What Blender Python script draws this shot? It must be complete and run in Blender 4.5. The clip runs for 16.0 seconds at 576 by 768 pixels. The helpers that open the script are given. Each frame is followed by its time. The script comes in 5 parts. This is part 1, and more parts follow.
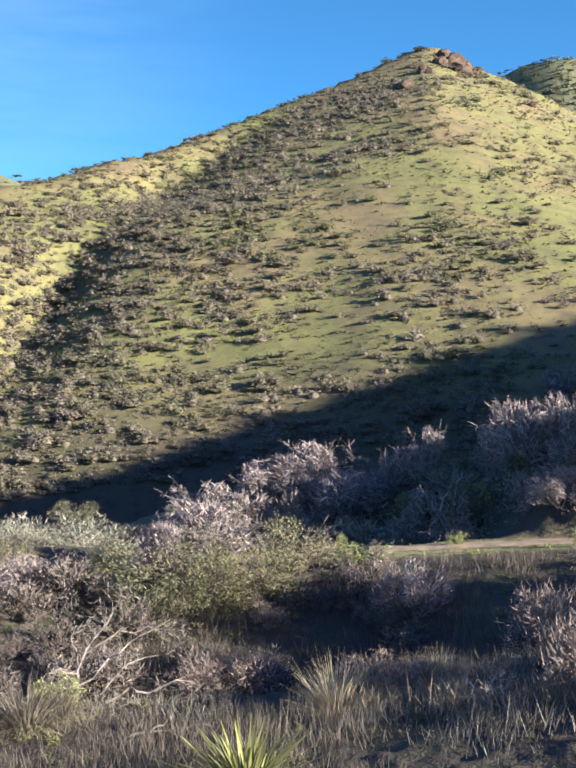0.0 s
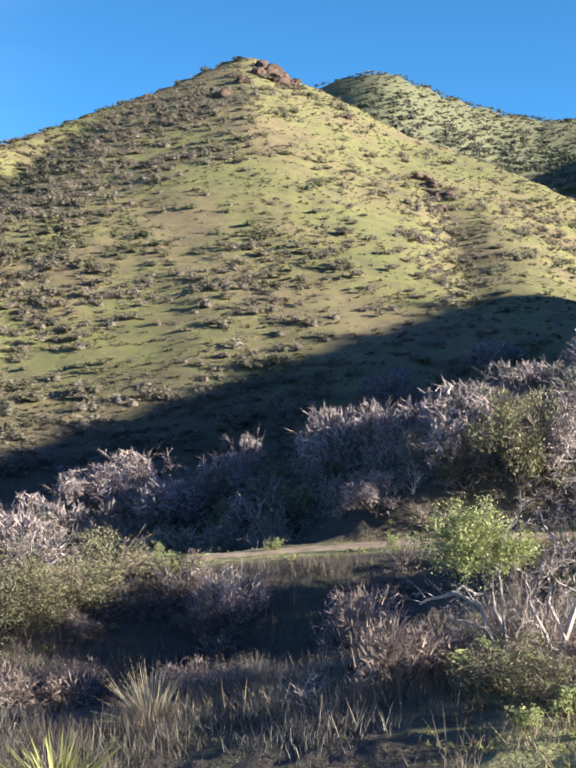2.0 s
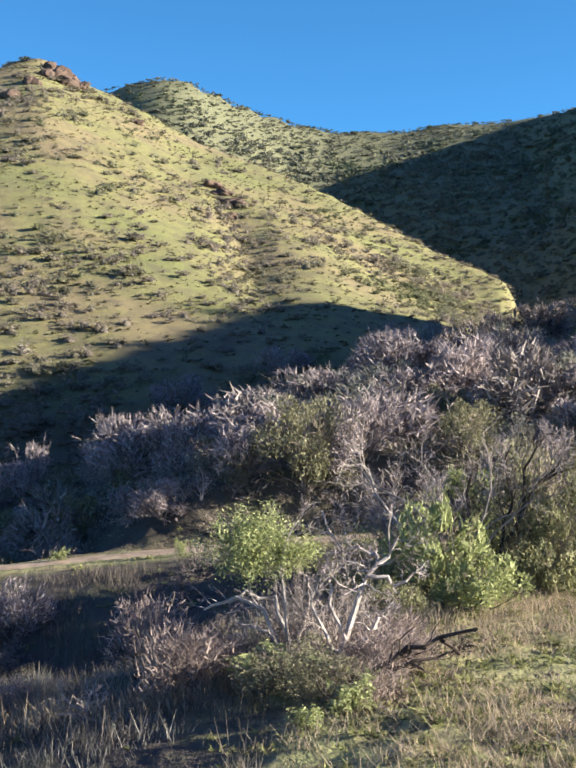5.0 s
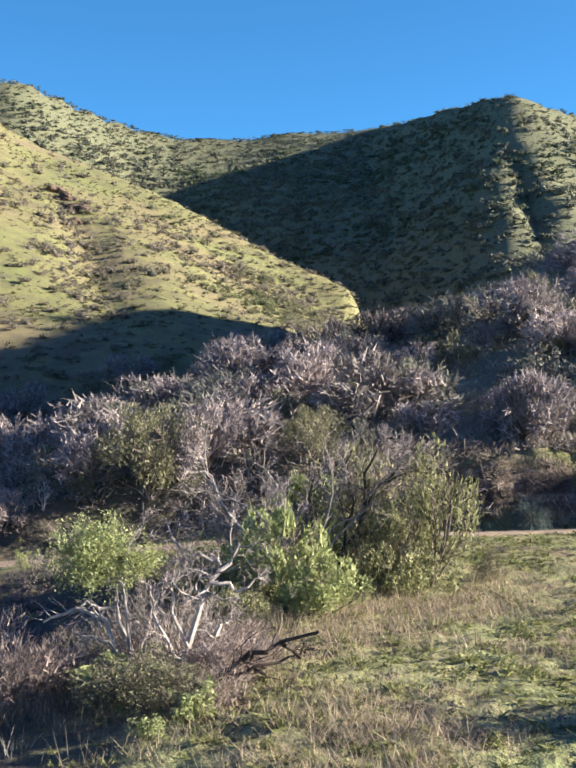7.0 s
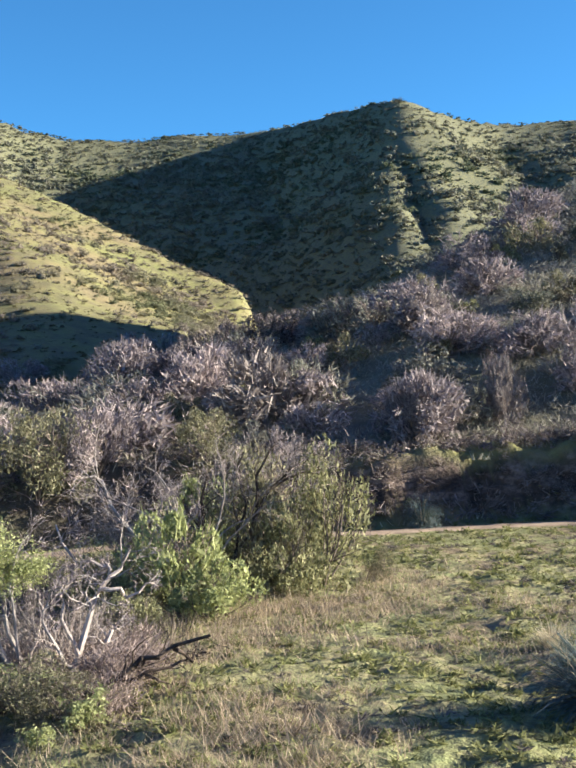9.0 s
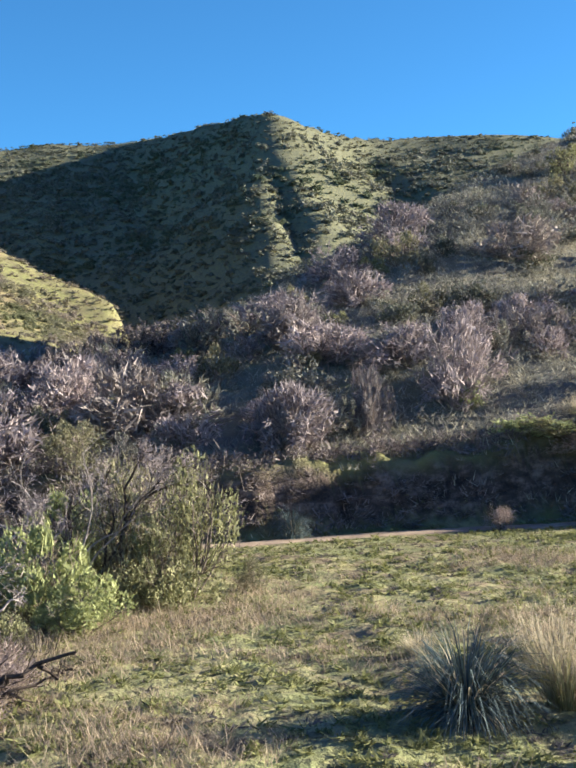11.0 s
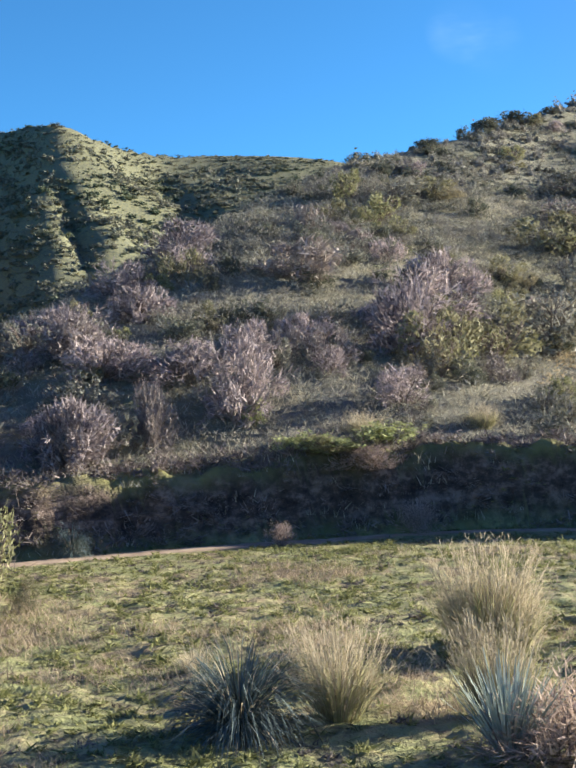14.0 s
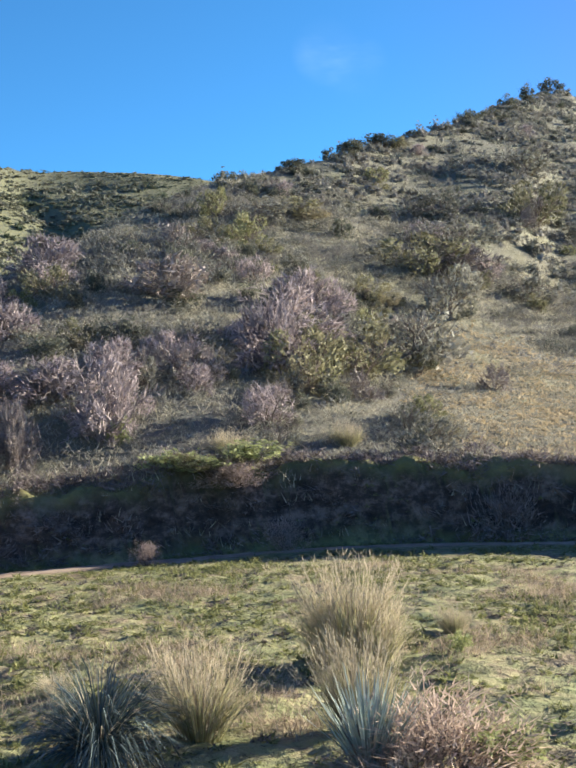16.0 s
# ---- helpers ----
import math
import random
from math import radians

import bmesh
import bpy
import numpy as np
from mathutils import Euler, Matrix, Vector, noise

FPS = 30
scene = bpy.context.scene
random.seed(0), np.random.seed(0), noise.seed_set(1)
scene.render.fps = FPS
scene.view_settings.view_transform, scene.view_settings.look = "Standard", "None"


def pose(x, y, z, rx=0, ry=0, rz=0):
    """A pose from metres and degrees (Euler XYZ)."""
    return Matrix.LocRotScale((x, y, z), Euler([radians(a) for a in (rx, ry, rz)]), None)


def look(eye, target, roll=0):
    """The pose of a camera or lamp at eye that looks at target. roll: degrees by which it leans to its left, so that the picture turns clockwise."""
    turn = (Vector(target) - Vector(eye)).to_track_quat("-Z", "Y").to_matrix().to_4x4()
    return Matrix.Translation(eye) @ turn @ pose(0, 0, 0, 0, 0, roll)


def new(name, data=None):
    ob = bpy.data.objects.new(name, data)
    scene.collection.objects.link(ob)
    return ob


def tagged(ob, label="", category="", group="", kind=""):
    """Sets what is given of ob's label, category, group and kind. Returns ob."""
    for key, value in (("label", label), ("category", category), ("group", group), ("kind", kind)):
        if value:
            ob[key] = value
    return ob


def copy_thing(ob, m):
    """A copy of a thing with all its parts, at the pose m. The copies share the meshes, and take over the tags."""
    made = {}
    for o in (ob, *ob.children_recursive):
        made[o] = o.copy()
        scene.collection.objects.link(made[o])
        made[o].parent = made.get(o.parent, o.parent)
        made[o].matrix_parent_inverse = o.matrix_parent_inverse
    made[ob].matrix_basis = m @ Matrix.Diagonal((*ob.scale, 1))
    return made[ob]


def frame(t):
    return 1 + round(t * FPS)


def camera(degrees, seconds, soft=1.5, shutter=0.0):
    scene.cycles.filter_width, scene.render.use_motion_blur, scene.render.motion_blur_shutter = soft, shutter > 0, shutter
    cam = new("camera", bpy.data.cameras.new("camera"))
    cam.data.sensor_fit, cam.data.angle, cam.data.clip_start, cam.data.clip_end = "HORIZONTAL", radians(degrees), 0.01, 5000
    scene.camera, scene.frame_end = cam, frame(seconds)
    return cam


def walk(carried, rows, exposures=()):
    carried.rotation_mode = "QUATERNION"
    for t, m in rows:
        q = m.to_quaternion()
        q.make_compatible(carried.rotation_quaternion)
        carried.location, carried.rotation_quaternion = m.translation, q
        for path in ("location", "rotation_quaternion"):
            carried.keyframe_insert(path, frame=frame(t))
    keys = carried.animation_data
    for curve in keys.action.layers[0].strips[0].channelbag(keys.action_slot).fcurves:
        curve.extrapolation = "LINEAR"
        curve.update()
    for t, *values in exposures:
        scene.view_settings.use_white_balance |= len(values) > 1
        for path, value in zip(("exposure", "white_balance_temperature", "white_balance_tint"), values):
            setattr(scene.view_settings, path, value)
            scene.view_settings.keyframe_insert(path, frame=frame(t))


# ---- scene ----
cam = camera(27.15, 16.0, soft=2.35)
EYE, REACH = 3.6, 0.65          # the eye's height over the meadow; the arm's length at which the camera swings round
TURNS = [                       # seconds, turn, tilt, lean
    (0, 0.00, 0.00, 0.00),
    (0.5, -2.30, 0.22, 0.01),
    (1, -4.50, 0.34, 0.12),
    (1.5, -6.52, 0.33, 0.19),
    (2, -8.59, 0.35, 0.29),
    (2.5, -10.11, 0.41, 0.31),
    (3, -12.06, 0.44, 0.39),
    (3.2, -12.88, 0.44, 0.42),
    (5.3, -19.87, 0.67, 0.58),
    (5.5, -20.89, 0.72, 0.60),
    (6, -23.28, 0.72, 0.75),
    (6.5, -24.84, 0.75, 0.89),
    (7, -25.89, 0.81, 1.09),
    (7.5, -26.67, 0.77, 1.26),
    (8, -27.67, 0.76, 1.42),
    (8.5, -29.16, 0.76, 1.62),
    (9, -30.98, 0.79, 1.83),
    (9.2, -31.87, 0.83, 1.94),
    (11.3, -38.33, 1.15, 2.23),
    (11.5, -39.32, 1.15, 2.27),
    (12, -41.73, 1.12, 2.24),
    (12.5, -43.46, 1.12, 2.27),
    (13, -44.64, 1.20, 2.05),
    (13.5, -46.10, 1.34, 1.97),
    (14, -47.34, 1.57, 1.92),
    (14.5, -49.34, 1.78, 1.87),
    (15, -51.26, 1.94, 1.96),
    (15.5, -52.45, 2.13, 2.00),
    (16, -53.68, 2.21, 2.16),
]


def stand(t, turn, tilt, lean):
    a = radians(turn)
    return t, pose(-REACH * math.sin(a), REACH * (math.cos(a) - 1), EYE, 90 + tilt, lean, turn)


EXPOSURE = 1.84
walk(cam, [stand(*row) for row in TURNS], [(0, EXPOSURE), (16, EXPOSURE)])

# ---- sky and sun: low sun from beyond the shoulder of the right-hand hill ----
SUN_AZ, SUN_EL = 115.0, 15.6    # degrees clockwise from +y, degrees up
world = bpy.data.worlds.new("sky")
scene.world = world
world.use_nodes = True
wn, wl = world.node_tree.nodes, world.node_tree.links
wn.clear()
sky = wn.new("ShaderNodeTexSky")
sky.sky_type, sky.sun_disc = "NISHITA", False
sky.sun_elevation, sky.sun_rotation = radians(SUN_EL), radians(SUN_AZ)
sky.altitude, sky.air_density, sky.dust_density, sky.ozone_density = 1500, 0.8, 0.0, 2.5
back = wn.new("ShaderNodeBackground")
back.inputs["Strength"].default_value = 0.0645
wout = wn.new("ShaderNodeOutputWorld")
co = wn.new("ShaderNodeTexCoord")


def sky_math(kind, a, b=0.0, c=0.0):
    n = wn.new("ShaderNodeMath")
    n.operation, n.use_clamp = kind, False
    for sock, v in zip(n.inputs, (a, b, c)):
        if isinstance(v, (int, float)):
            sock.default_value = v
        else:
            wl.new(v, sock)
    return n.outputs[0]


def sky_towards(v):
    """How nearly a direction of the sky points along v: the cosine."""
    n = wn.new("ShaderNodeVectorMath")
    n.operation = "DOT_PRODUCT"
    n.inputs[1].default_value = v
    wl.new(co.outputs["Generated"], n.inputs[0])
    return n.outputs["Value"]


def sky_range(v, a, b, c=0.0, d=1.0):
    n = wn.new("ShaderNodeMapRange")
    n.interpolation_type = "SMOOTHSTEP"
    for key, value in (("From Min", a), ("From Max", b), ("To Min", c), ("To Max", d)):
        n.inputs[key].default_value = value
    wl.new(v, n.inputs["Value"])
    return n.outputs[0]


def sky_mix(fac, a, b, mode="MIX"):
    n = wn.new("ShaderNodeMix")
    n.data_type, n.blend_type = "RGBA", mode
    for sock, v in ((n.inputs[0], fac), (n.inputs[6], a), (n.inputs[7], b)):
        if isinstance(v, (int, float)):
            sock.default_value = v
        elif isinstance(v, tuple):
            sock.default_value = (*v, 1)
        else:
            wl.new(v, sock)
    return n.outputs[2]


def bearing_way(az, el):
    a, e = radians(az), radians(el)
    return math.sin(a) * math.cos(e), math.cos(a) * math.cos(e), math.sin(e)


pale = sky_math("MAXIMUM", sky_range(sky_towards((0, 0, 1)), 0.40, 0.85), sky_range(sky_towards(bearing_way(SUN_AZ, SUN_EL)), 0.54, 0.98))
tint = sky_mix(pale, (0.40, 0.91, 1.14), (0.67, 0.60, 0.97))
dome = sky_mix(1.0, sky.outputs[0], tint, "MULTIPLY")
mp = wn.new("ShaderNodeMapping")
mp.inputs["Rotation"].default_value, mp.inputs["Scale"].default_value = (0.0, 0.25, 0.5), (1.2, 4.0, 9.0)
streak = wn.new("ShaderNodeTexNoise")
streak.inputs["Scale"].default_value, streak.inputs["Detail"].default_value, streak.inputs["Roughness"].default_value = 1.6, 5.0, 0.55
wl.new(co.outputs["Generated"], mp.inputs["Vector"])
wl.new(mp.outputs[0], streak.inputs["Vector"])
veil = sky_range(sky_towards(bearing_way(-22, 19)), 0.93, 0.998, 0.0, 0.09)      # thin veil over the left end of the hills
wisp = sky_math("MULTIPLY", sky_range(sky_towards(bearing_way(56.2, 17.7)), 0.99955, 0.99998), 0.11)
tail = sky_math("MULTIPLY", sky_range(sky_towards(bearing_way(57.6, 16.9)), 0.99955, 0.99998), 0.06)
patchy = sky_range(streak.outputs["Fac"], 0.40, 0.62, 0.1, 1.0)
cloud = sky_math("MULTIPLY", sky_math("ADD", sky_math("ADD", veil, wisp), tail), patchy)
wl.new(sky_mix(cloud, dome, (5.5, 7.2, 8.6)), back.inputs["Color"])
wl.new(back.outputs[0], wout.inputs["Surface"])
sun_data = bpy.data.lights.new("sun", "SUN")
sun_data.energy, sun_data.angle, sun_data.color = 5.25, radians(0.53), (1.0, 0.915, 0.75)
SUN_DIR = Vector((math.sin(radians(SUN_AZ)) * math.cos(radians(SUN_EL)), math.cos(radians(SUN_AZ)) * math.cos(radians(SUN_EL)), math.sin(radians(SUN_EL))))
sun = new("sun", sun_data)
sun.matrix_world = look(SUN_DIR * 300, (0, 0, 0))

# ---- materials ----


def material(name, build, rough=0.9):
    m = bpy.data.materials.new(name)
    m.use_nodes = True
    nt = m.node_tree
    bsdf = nt.nodes["Principled BSDF"]
    bsdf.inputs["Roughness"].default_value = rough
    bsdf.inputs["Specular IOR Level"].default_value = 0.2
    build(nt, bsdf)
    return m


def node(nt, kind, **sets):
    n = nt.nodes.new(kind)
    for k, v in sets.items():
        n.inputs[k].default_value = v
    return n


def noise_fac(nt, scale, detail=4.0, rough=0.6, stretch=(1, 1, 1), source="Object"):
    co = nt.nodes.new("ShaderNodeTexCoord")
    mp = node(nt, "ShaderNodeMapping", Scale=stretch)
    nz = node(nt, "ShaderNodeTexNoise", Scale=scale, Detail=detail, Roughness=rough)
    nt.links.new(co.outputs[source], mp.inputs["Vector"])
    nt.links.new(mp.outputs[0], nz.inputs["Vector"])
    return nz.outputs["Fac"]


def ramp(nt, fac, stops):
    r = nt.nodes.new("ShaderNodeValToRGB")
    while len(r.color_ramp.elements) < len(stops):
        r.color_ramp.elements.new(0.5)
    for e, (p, c) in zip(r.color_ramp.elements, stops):
        e.position, e.color = p, (*c, 1)
    nt.links.new(fac, r.inputs[0])
    return r.outputs[0]


def mix(nt, fac, a, b, mode="MIX"):
    n = nt.nodes.new("ShaderNodeMix")
    n.data_type, n.blend_type = "RGBA", mode
    for sock, v in ((n.inputs[0], fac), (n.inputs[6], a), (n.inputs[7], b)):
        if isinstance(v, (int, float)):
            sock.default_value = v
        elif isinstance(v, tuple):
            sock.default_value = (*v, 1)
        else:
            nt.links.new(v, sock)
    return n.outputs[2]


def cover(nt, name):
    a = nt.nodes.new("ShaderNodeAttribute")
    a.attribute_name = name
    return a.outputs["Fac"]


def bump(nt, bsdf, fac, dist, strength=1.0):
    b = node(nt, "ShaderNodeBump", Strength=strength, Distance=dist)
    nt.links.new(fac, b.inputs["Height"])
    nt.links.new(b.outputs[0], bsdf.inputs["Normal"])


def make_ground(nt, bsdf):
    broad = noise_fac(nt, 0.035, 5, 0.62)
    fine = noise_fac(nt, 0.9, 6, 0.7, (1, 1, 2.5))
    grit = noise_fac(nt, 7.0, 4, 0.7)
    hill = ramp(nt, broad, [(0.30, (0.24, 0.185, 0.11)), (0.43, (0.26, 0.222, 0.108)), (0.52, (0.24, 0.235, 0.092)), (0.68, (0.205, 0.23, 0.078))])
    hill = mix(nt, ramp(nt, fine, [(0.35, (0, 0, 0)), (0.75, (1, 1, 1))]), hill, mix(nt, 0.5, hill, (0.16, 0.13, 0.10)))
    mottle = noise_fac(nt, 0.24, 5, 0.7)
    hill = mix(nt, ramp(nt, mottle, [(0.40, (1, 1, 1)), (0.56, (0, 0, 0))]), hill, mix(nt, 0.55, hill, (0.12, 0.105, 0.075)))
    hill = mix(nt, cover(nt, "rear"), hill, ramp(nt, fine, [(0.35, (0.105, 0.112, 0.09)), (0.5, (0.155, 0.163, 0.10)), (0.6, (0.205, 0.202, 0.10)), (0.75, (0.15, 0.168, 0.09))]))
    slope = ramp(nt, noise_fac(nt, 0.16, 5, 0.65), [(0.32, (0.125, 0.134, 0.12)), (0.45, (0.185, 0.192, 0.16)), (0.56, (0.265, 0.26, 0.19)), (0.70, (0.185, 0.22, 0.125))])
    slope = mix(nt, ramp(nt, fine, [(0.35, (0, 0, 0)), (0.7, (1, 1, 1))]), slope, mix(nt, 0.55, slope, (0.15, 0.125, 0.115)))
    near_patch = noise_fac(nt, 0.6, 6, 0.72)
    speck = noise_fac(nt, 2.6, 5, 0.75)
    meadow = ramp(nt, near_patch, [(0.33, (0.12, 0.095, 0.07)), (0.40, (0.29, 0.23, 0.14)), (0.47, (0.34, 0.315, 0.16)), (0.55, (0.27, 0.28, 0.125)), (0.68, (0.195, 0.228, 0.10))])
    meadow = mix(nt, ramp(nt, speck, [(0.40, (1, 1, 1)), (0.52, (0, 0, 0))]), meadow, mix(nt, 0.65, meadow, (0.075, 0.075, 0.05)))
    hill = mix(nt, cover(nt, "dry"), hill, slope)
    # litter colour, darkened to carry the shade of the left-hand ground
    litter_shade = ramp(nt, near_patch, [(0.36, (0.045, 0.039, 0.037)), (0.5, (0.088, 0.072, 0.062)), (0.66, (0.075, 0.085, 0.048))])
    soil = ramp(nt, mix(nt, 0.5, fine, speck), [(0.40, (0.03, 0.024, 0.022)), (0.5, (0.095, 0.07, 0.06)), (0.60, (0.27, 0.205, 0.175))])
    col = mix(nt, cover(nt, "meadow"), hill, meadow)
    col = mix(nt, cover(nt, "litter_shade"), col, litter_shade)
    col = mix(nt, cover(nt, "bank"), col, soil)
    col = mix(nt, ramp(nt, grit, [(0.3, (0.5, 0.5, 0.5)), (0.7, (1, 1, 1))]), mix(nt, 0.4, col, (0.05, 0.045, 0.04)), col)
    nt.links.new(col, bsdf.inputs["Base Color"])
    bump(nt, bsdf, mix(nt, 0.5, fine, mix(nt, 0.5, grit, speck)), 0.3)


def make_leaf(dark, light, through_light=0.35, dry=None, lush=None):
    def build(nt, bsdf):
        geo = nt.nodes.new("ShaderNodeNewGeometry")
        col = ramp(nt, geo.outputs["Random Per Island"], [(0.0, dark), (1.0, light)])
        patch = noise_fac(nt, 0.35, 3, 0.6)
        if dry:
            col = mix(nt, ramp(nt, patch, [(0.42, (0, 0, 0)), (0.6, (1, 1, 1))]), col, mix(nt, 0.75, col, dry))
        if lush:
            stand = noise_fac(nt, 0.022, 3, 0.6)
            col = mix(nt, ramp(nt, stand, [(0.5, (0, 0, 0)), (0.62, (1, 1, 1))]), col, mix(nt, 0.7, col, lush))
        oi = nt.nodes.new("ShaderNodeObjectInfo")
        shade = ramp(nt, oi.outputs["Random"], [(0.0, (0.72, 0.72, 0.72)), (1.0, (1.15, 1.12, 1.05))])
        col = mix(nt, 1.0, col, shade, "MULTIPLY")
        nt.links.new(col, bsdf.inputs["Base Color"])
        tr = nt.nodes.new("ShaderNodeBsdfTranslucent")
        nt.links.new(col, tr.inputs["Color"])
        ms = node(nt, "ShaderNodeMixShader", Fac=through_light)
        nt.links.new(bsdf.outputs[0], ms.inputs[1])
        nt.links.new(tr.outputs[0], ms.inputs[2])
        nt.links.new(ms.outputs[0], nt.nodes["Material Output"].inputs["Surface"])
    return build


def make_bark(dark, light, scale=9.0):
    def build(nt, bsdf):
        n1 = noise_fac(nt, scale, 5, 0.7, (1, 1, 0.3))
        col = ramp(nt, n1, [(0.3, dark), (0.7, light)])
        oi = nt.nodes.new("ShaderNodeObjectInfo")
        col = mix(nt, 1.0, col, ramp(nt, oi.outputs["Random"], [(0.0, (0.75, 0.75, 0.75)), (1.0, (1.15, 1.1, 1.05))]), "MULTIPLY")
        nt.links.new(col, bsdf.inputs["Base Color"])
        bump(nt, bsdf, n1, 0.01)
    return build


M_GROUND = material("grassy_ground", make_ground)
M_BRUSH = material("hill_brush_leaf", make_leaf((0.15, 0.144, 0.112), (0.285, 0.265, 0.212), 0.45, (0.27, 0.235, 0.225), (0.135, 0.165, 0.085)))
M_BRUSH_GREEN = material("green_brush_leaf", make_leaf((0.075, 0.086, 0.07), (0.195, 0.208, 0.16), 0.2, (0.205, 0.205, 0.178), (0.085, 0.115, 0.068)))
M_HEATH = material("olive_tussock_blade", make_leaf((0.10, 0.10, 0.05), (0.24, 0.225, 0.11), 0.2, (0.22, 0.19, 0.13)))
M_LEAF = material("fresh_leaf", make_leaf((0.21, 0.245, 0.105), (0.46, 0.50, 0.265), 0.34))
M_SCRUB = material("grey_scrub_leaf", make_leaf((0.11, 0.115, 0.10), (0.37, 0.375, 0.315), 0.2, (0.34, 0.32, 0.30)))
M_OLIVE = material("olive_leaf", make_leaf((0.095, 0.10, 0.05), (0.345, 0.34, 0.225), 0.25, (0.31, 0.27, 0.20)))
M_SAGE = material("yellow_green_leaf", make_leaf((0.13, 0.14, 0.065), (0.40, 0.40, 0.24), 0.28))
M_TWIG = material("dry_mauve_twig", make_leaf((0.17, 0.147, 0.158), (0.53, 0.46, 0.47), 0.2))
# twig colour darkened by hand for plants that stand in shade
M_TWIG_SHADED = material("twig_shade_tone", make_leaf((0.09, 0.077, 0.078), (0.30, 0.26, 0.255), 0.12))
M_STRAW = material("straw_grass", make_leaf((0.30, 0.255, 0.18), (0.72, 0.65, 0.50), 0.35))
M_PINK = material("dry_pinkish_grass", make_leaf((0.19, 0.178, 0.162), (0.555, 0.52, 0.455), 0.3))
M_PLUME = material("pale_feathery_grass", make_leaf((0.24, 0.21, 0.15), (0.50, 0.45, 0.36), 0.45))
M_FOOT = material("pale_green_blade", make_leaf((0.24, 0.24, 0.13), (0.52, 0.51, 0.31), 0.5))
M_ROSE = material("dry_rosy_twig", make_leaf((0.20, 0.158, 0.148), (0.47, 0.385, 0.365), 0.2))
M_BLUSH = material("pale_pink_twig", make_leaf((0.25, 0.195, 0.172), (0.57, 0.465, 0.405), 0.3))
M_BENT = material("slope_bent_grass", make_leaf((0.17, 0.168, 0.14), (0.54, 0.515, 0.42), 0.3))
M_WEED = material("withered_brown_weed", make_leaf((0.20, 0.16, 0.12), (0.53, 0.44, 0.34), 0.3))
M_FIELD = material("short_tan_grass", make_leaf((0.27, 0.225, 0.15), (0.55, 0.47, 0.335), 0.3))
# dead grass colour, made darker to look shaded
M_GREYGRASS_SHADED = material("old_grass_shade_tone", make_leaf((0.09, 0.08, 0.072), (0.27, 0.235, 0.205), 0.2))
M_GRASS = material("green_grass", make_leaf((0.11, 0.13, 0.055), (0.335, 0.34, 0.15), 0.3))
M_SOTOL = material("blue_grey_blade", make_leaf((0.045, 0.062, 0.058), (0.20, 0.265, 0.265), 0.1))
M_SPOON = material("pale_blue_green_blade", make_leaf((0.13, 0.165, 0.155), (0.43, 0.51, 0.49), 0.1))
M_WOOD = material("weathered_dead_wood", make_bark((0.30, 0.265, 0.25), (0.64, 0.575, 0.54)))
M_GREYWOOD = material("grey_brown_bark", make_bark((0.11, 0.09, 0.08), (0.26, 0.215, 0.19)))
M_DARKWOOD = material("dark_bark", make_bark((0.035, 0.028, 0.024), (0.12, 0.095, 0.08)))
M_ASH = material("ashen_dead_wood", make_bark((0.16, 0.14, 0.135), (0.42, 0.37, 0.35)))
M_PALE = material("bleached_twig", make_leaf((0.17, 0.148, 0.145), (0.37, 0.33, 0.32), 0.1))
M_ROCK = material("reddish_rock", make_bark((0.06, 0.045, 0.038), (0.155, 0.11, 0.09), 1.5))
M_PATH = material("trodden_earth", lambda nt, b: nt.links.new(ramp(nt, noise_fac(nt, 1.8, 6, 0.75), [(0.3, (0.20, 0.15, 0.115)), (0.5, (0.34, 0.26, 0.19)), (0.7, (0.45, 0.36, 0.27))]), b.inputs["Base Color"]))

# ---- the lie of the land: bearing in degrees clockwise from +y, distance from the viewpoint ----
BEARING = np.arange(-180, 180.01, 0.25)


def along(points, soft=1.0):
    """A smooth value for every bearing from a few (bearing, value) pairs."""
    b, v = np.array(points, float).T
    v = np.interp(BEARING, b, v, period=None)
    k = np.exp(-0.5 * (np.arange(-24, 25) * 0.25 / soft) ** 2)
    return np.convolve(np.pad(v, 24, "edge"), k / k.sum(), "valid")


PERM = np.random.RandomState(4).permutation(512)
GRAD = np.random.RandomState(5).rand(512) * 2 * np.pi


def wave(x, y):
    """Smooth gradient noise, about -0.7 to 0.7."""
    xi, yi = np.floor(x).astype(int), np.floor(y).astype(int)
    xf, yf = x - xi, y - yi
    u, v = xf * xf * xf * (xf * (xf * 6 - 15) + 10), yf * yf * yf * (yf * (yf * 6 - 15) + 10)

    def g(i, j):
        a = GRAD[PERM[(PERM[(xi + i) & 511] + yi + j) & 511]]
        return np.cos(a) * (xf - i) + np.sin(a) * (yf - j)
    return (g(0, 0) * (1 - u) + g(1, 0) * u) * (1 - v) + (g(0, 1) * (1 - u) + g(1, 1) * u) * v


def rough_land(x, y, size, octaves=4):
    return sum(wave(x / size * 2 ** k + 17 * k, y / size * 2 ** k + 31 * k) * 0.5 ** k for k in range(octaves))


WASH = 2.0                      # depth of the dry wash between the meadow and the track


def slope_to(deg, r):
    return EYE + r * np.tan(np.radians(deg))


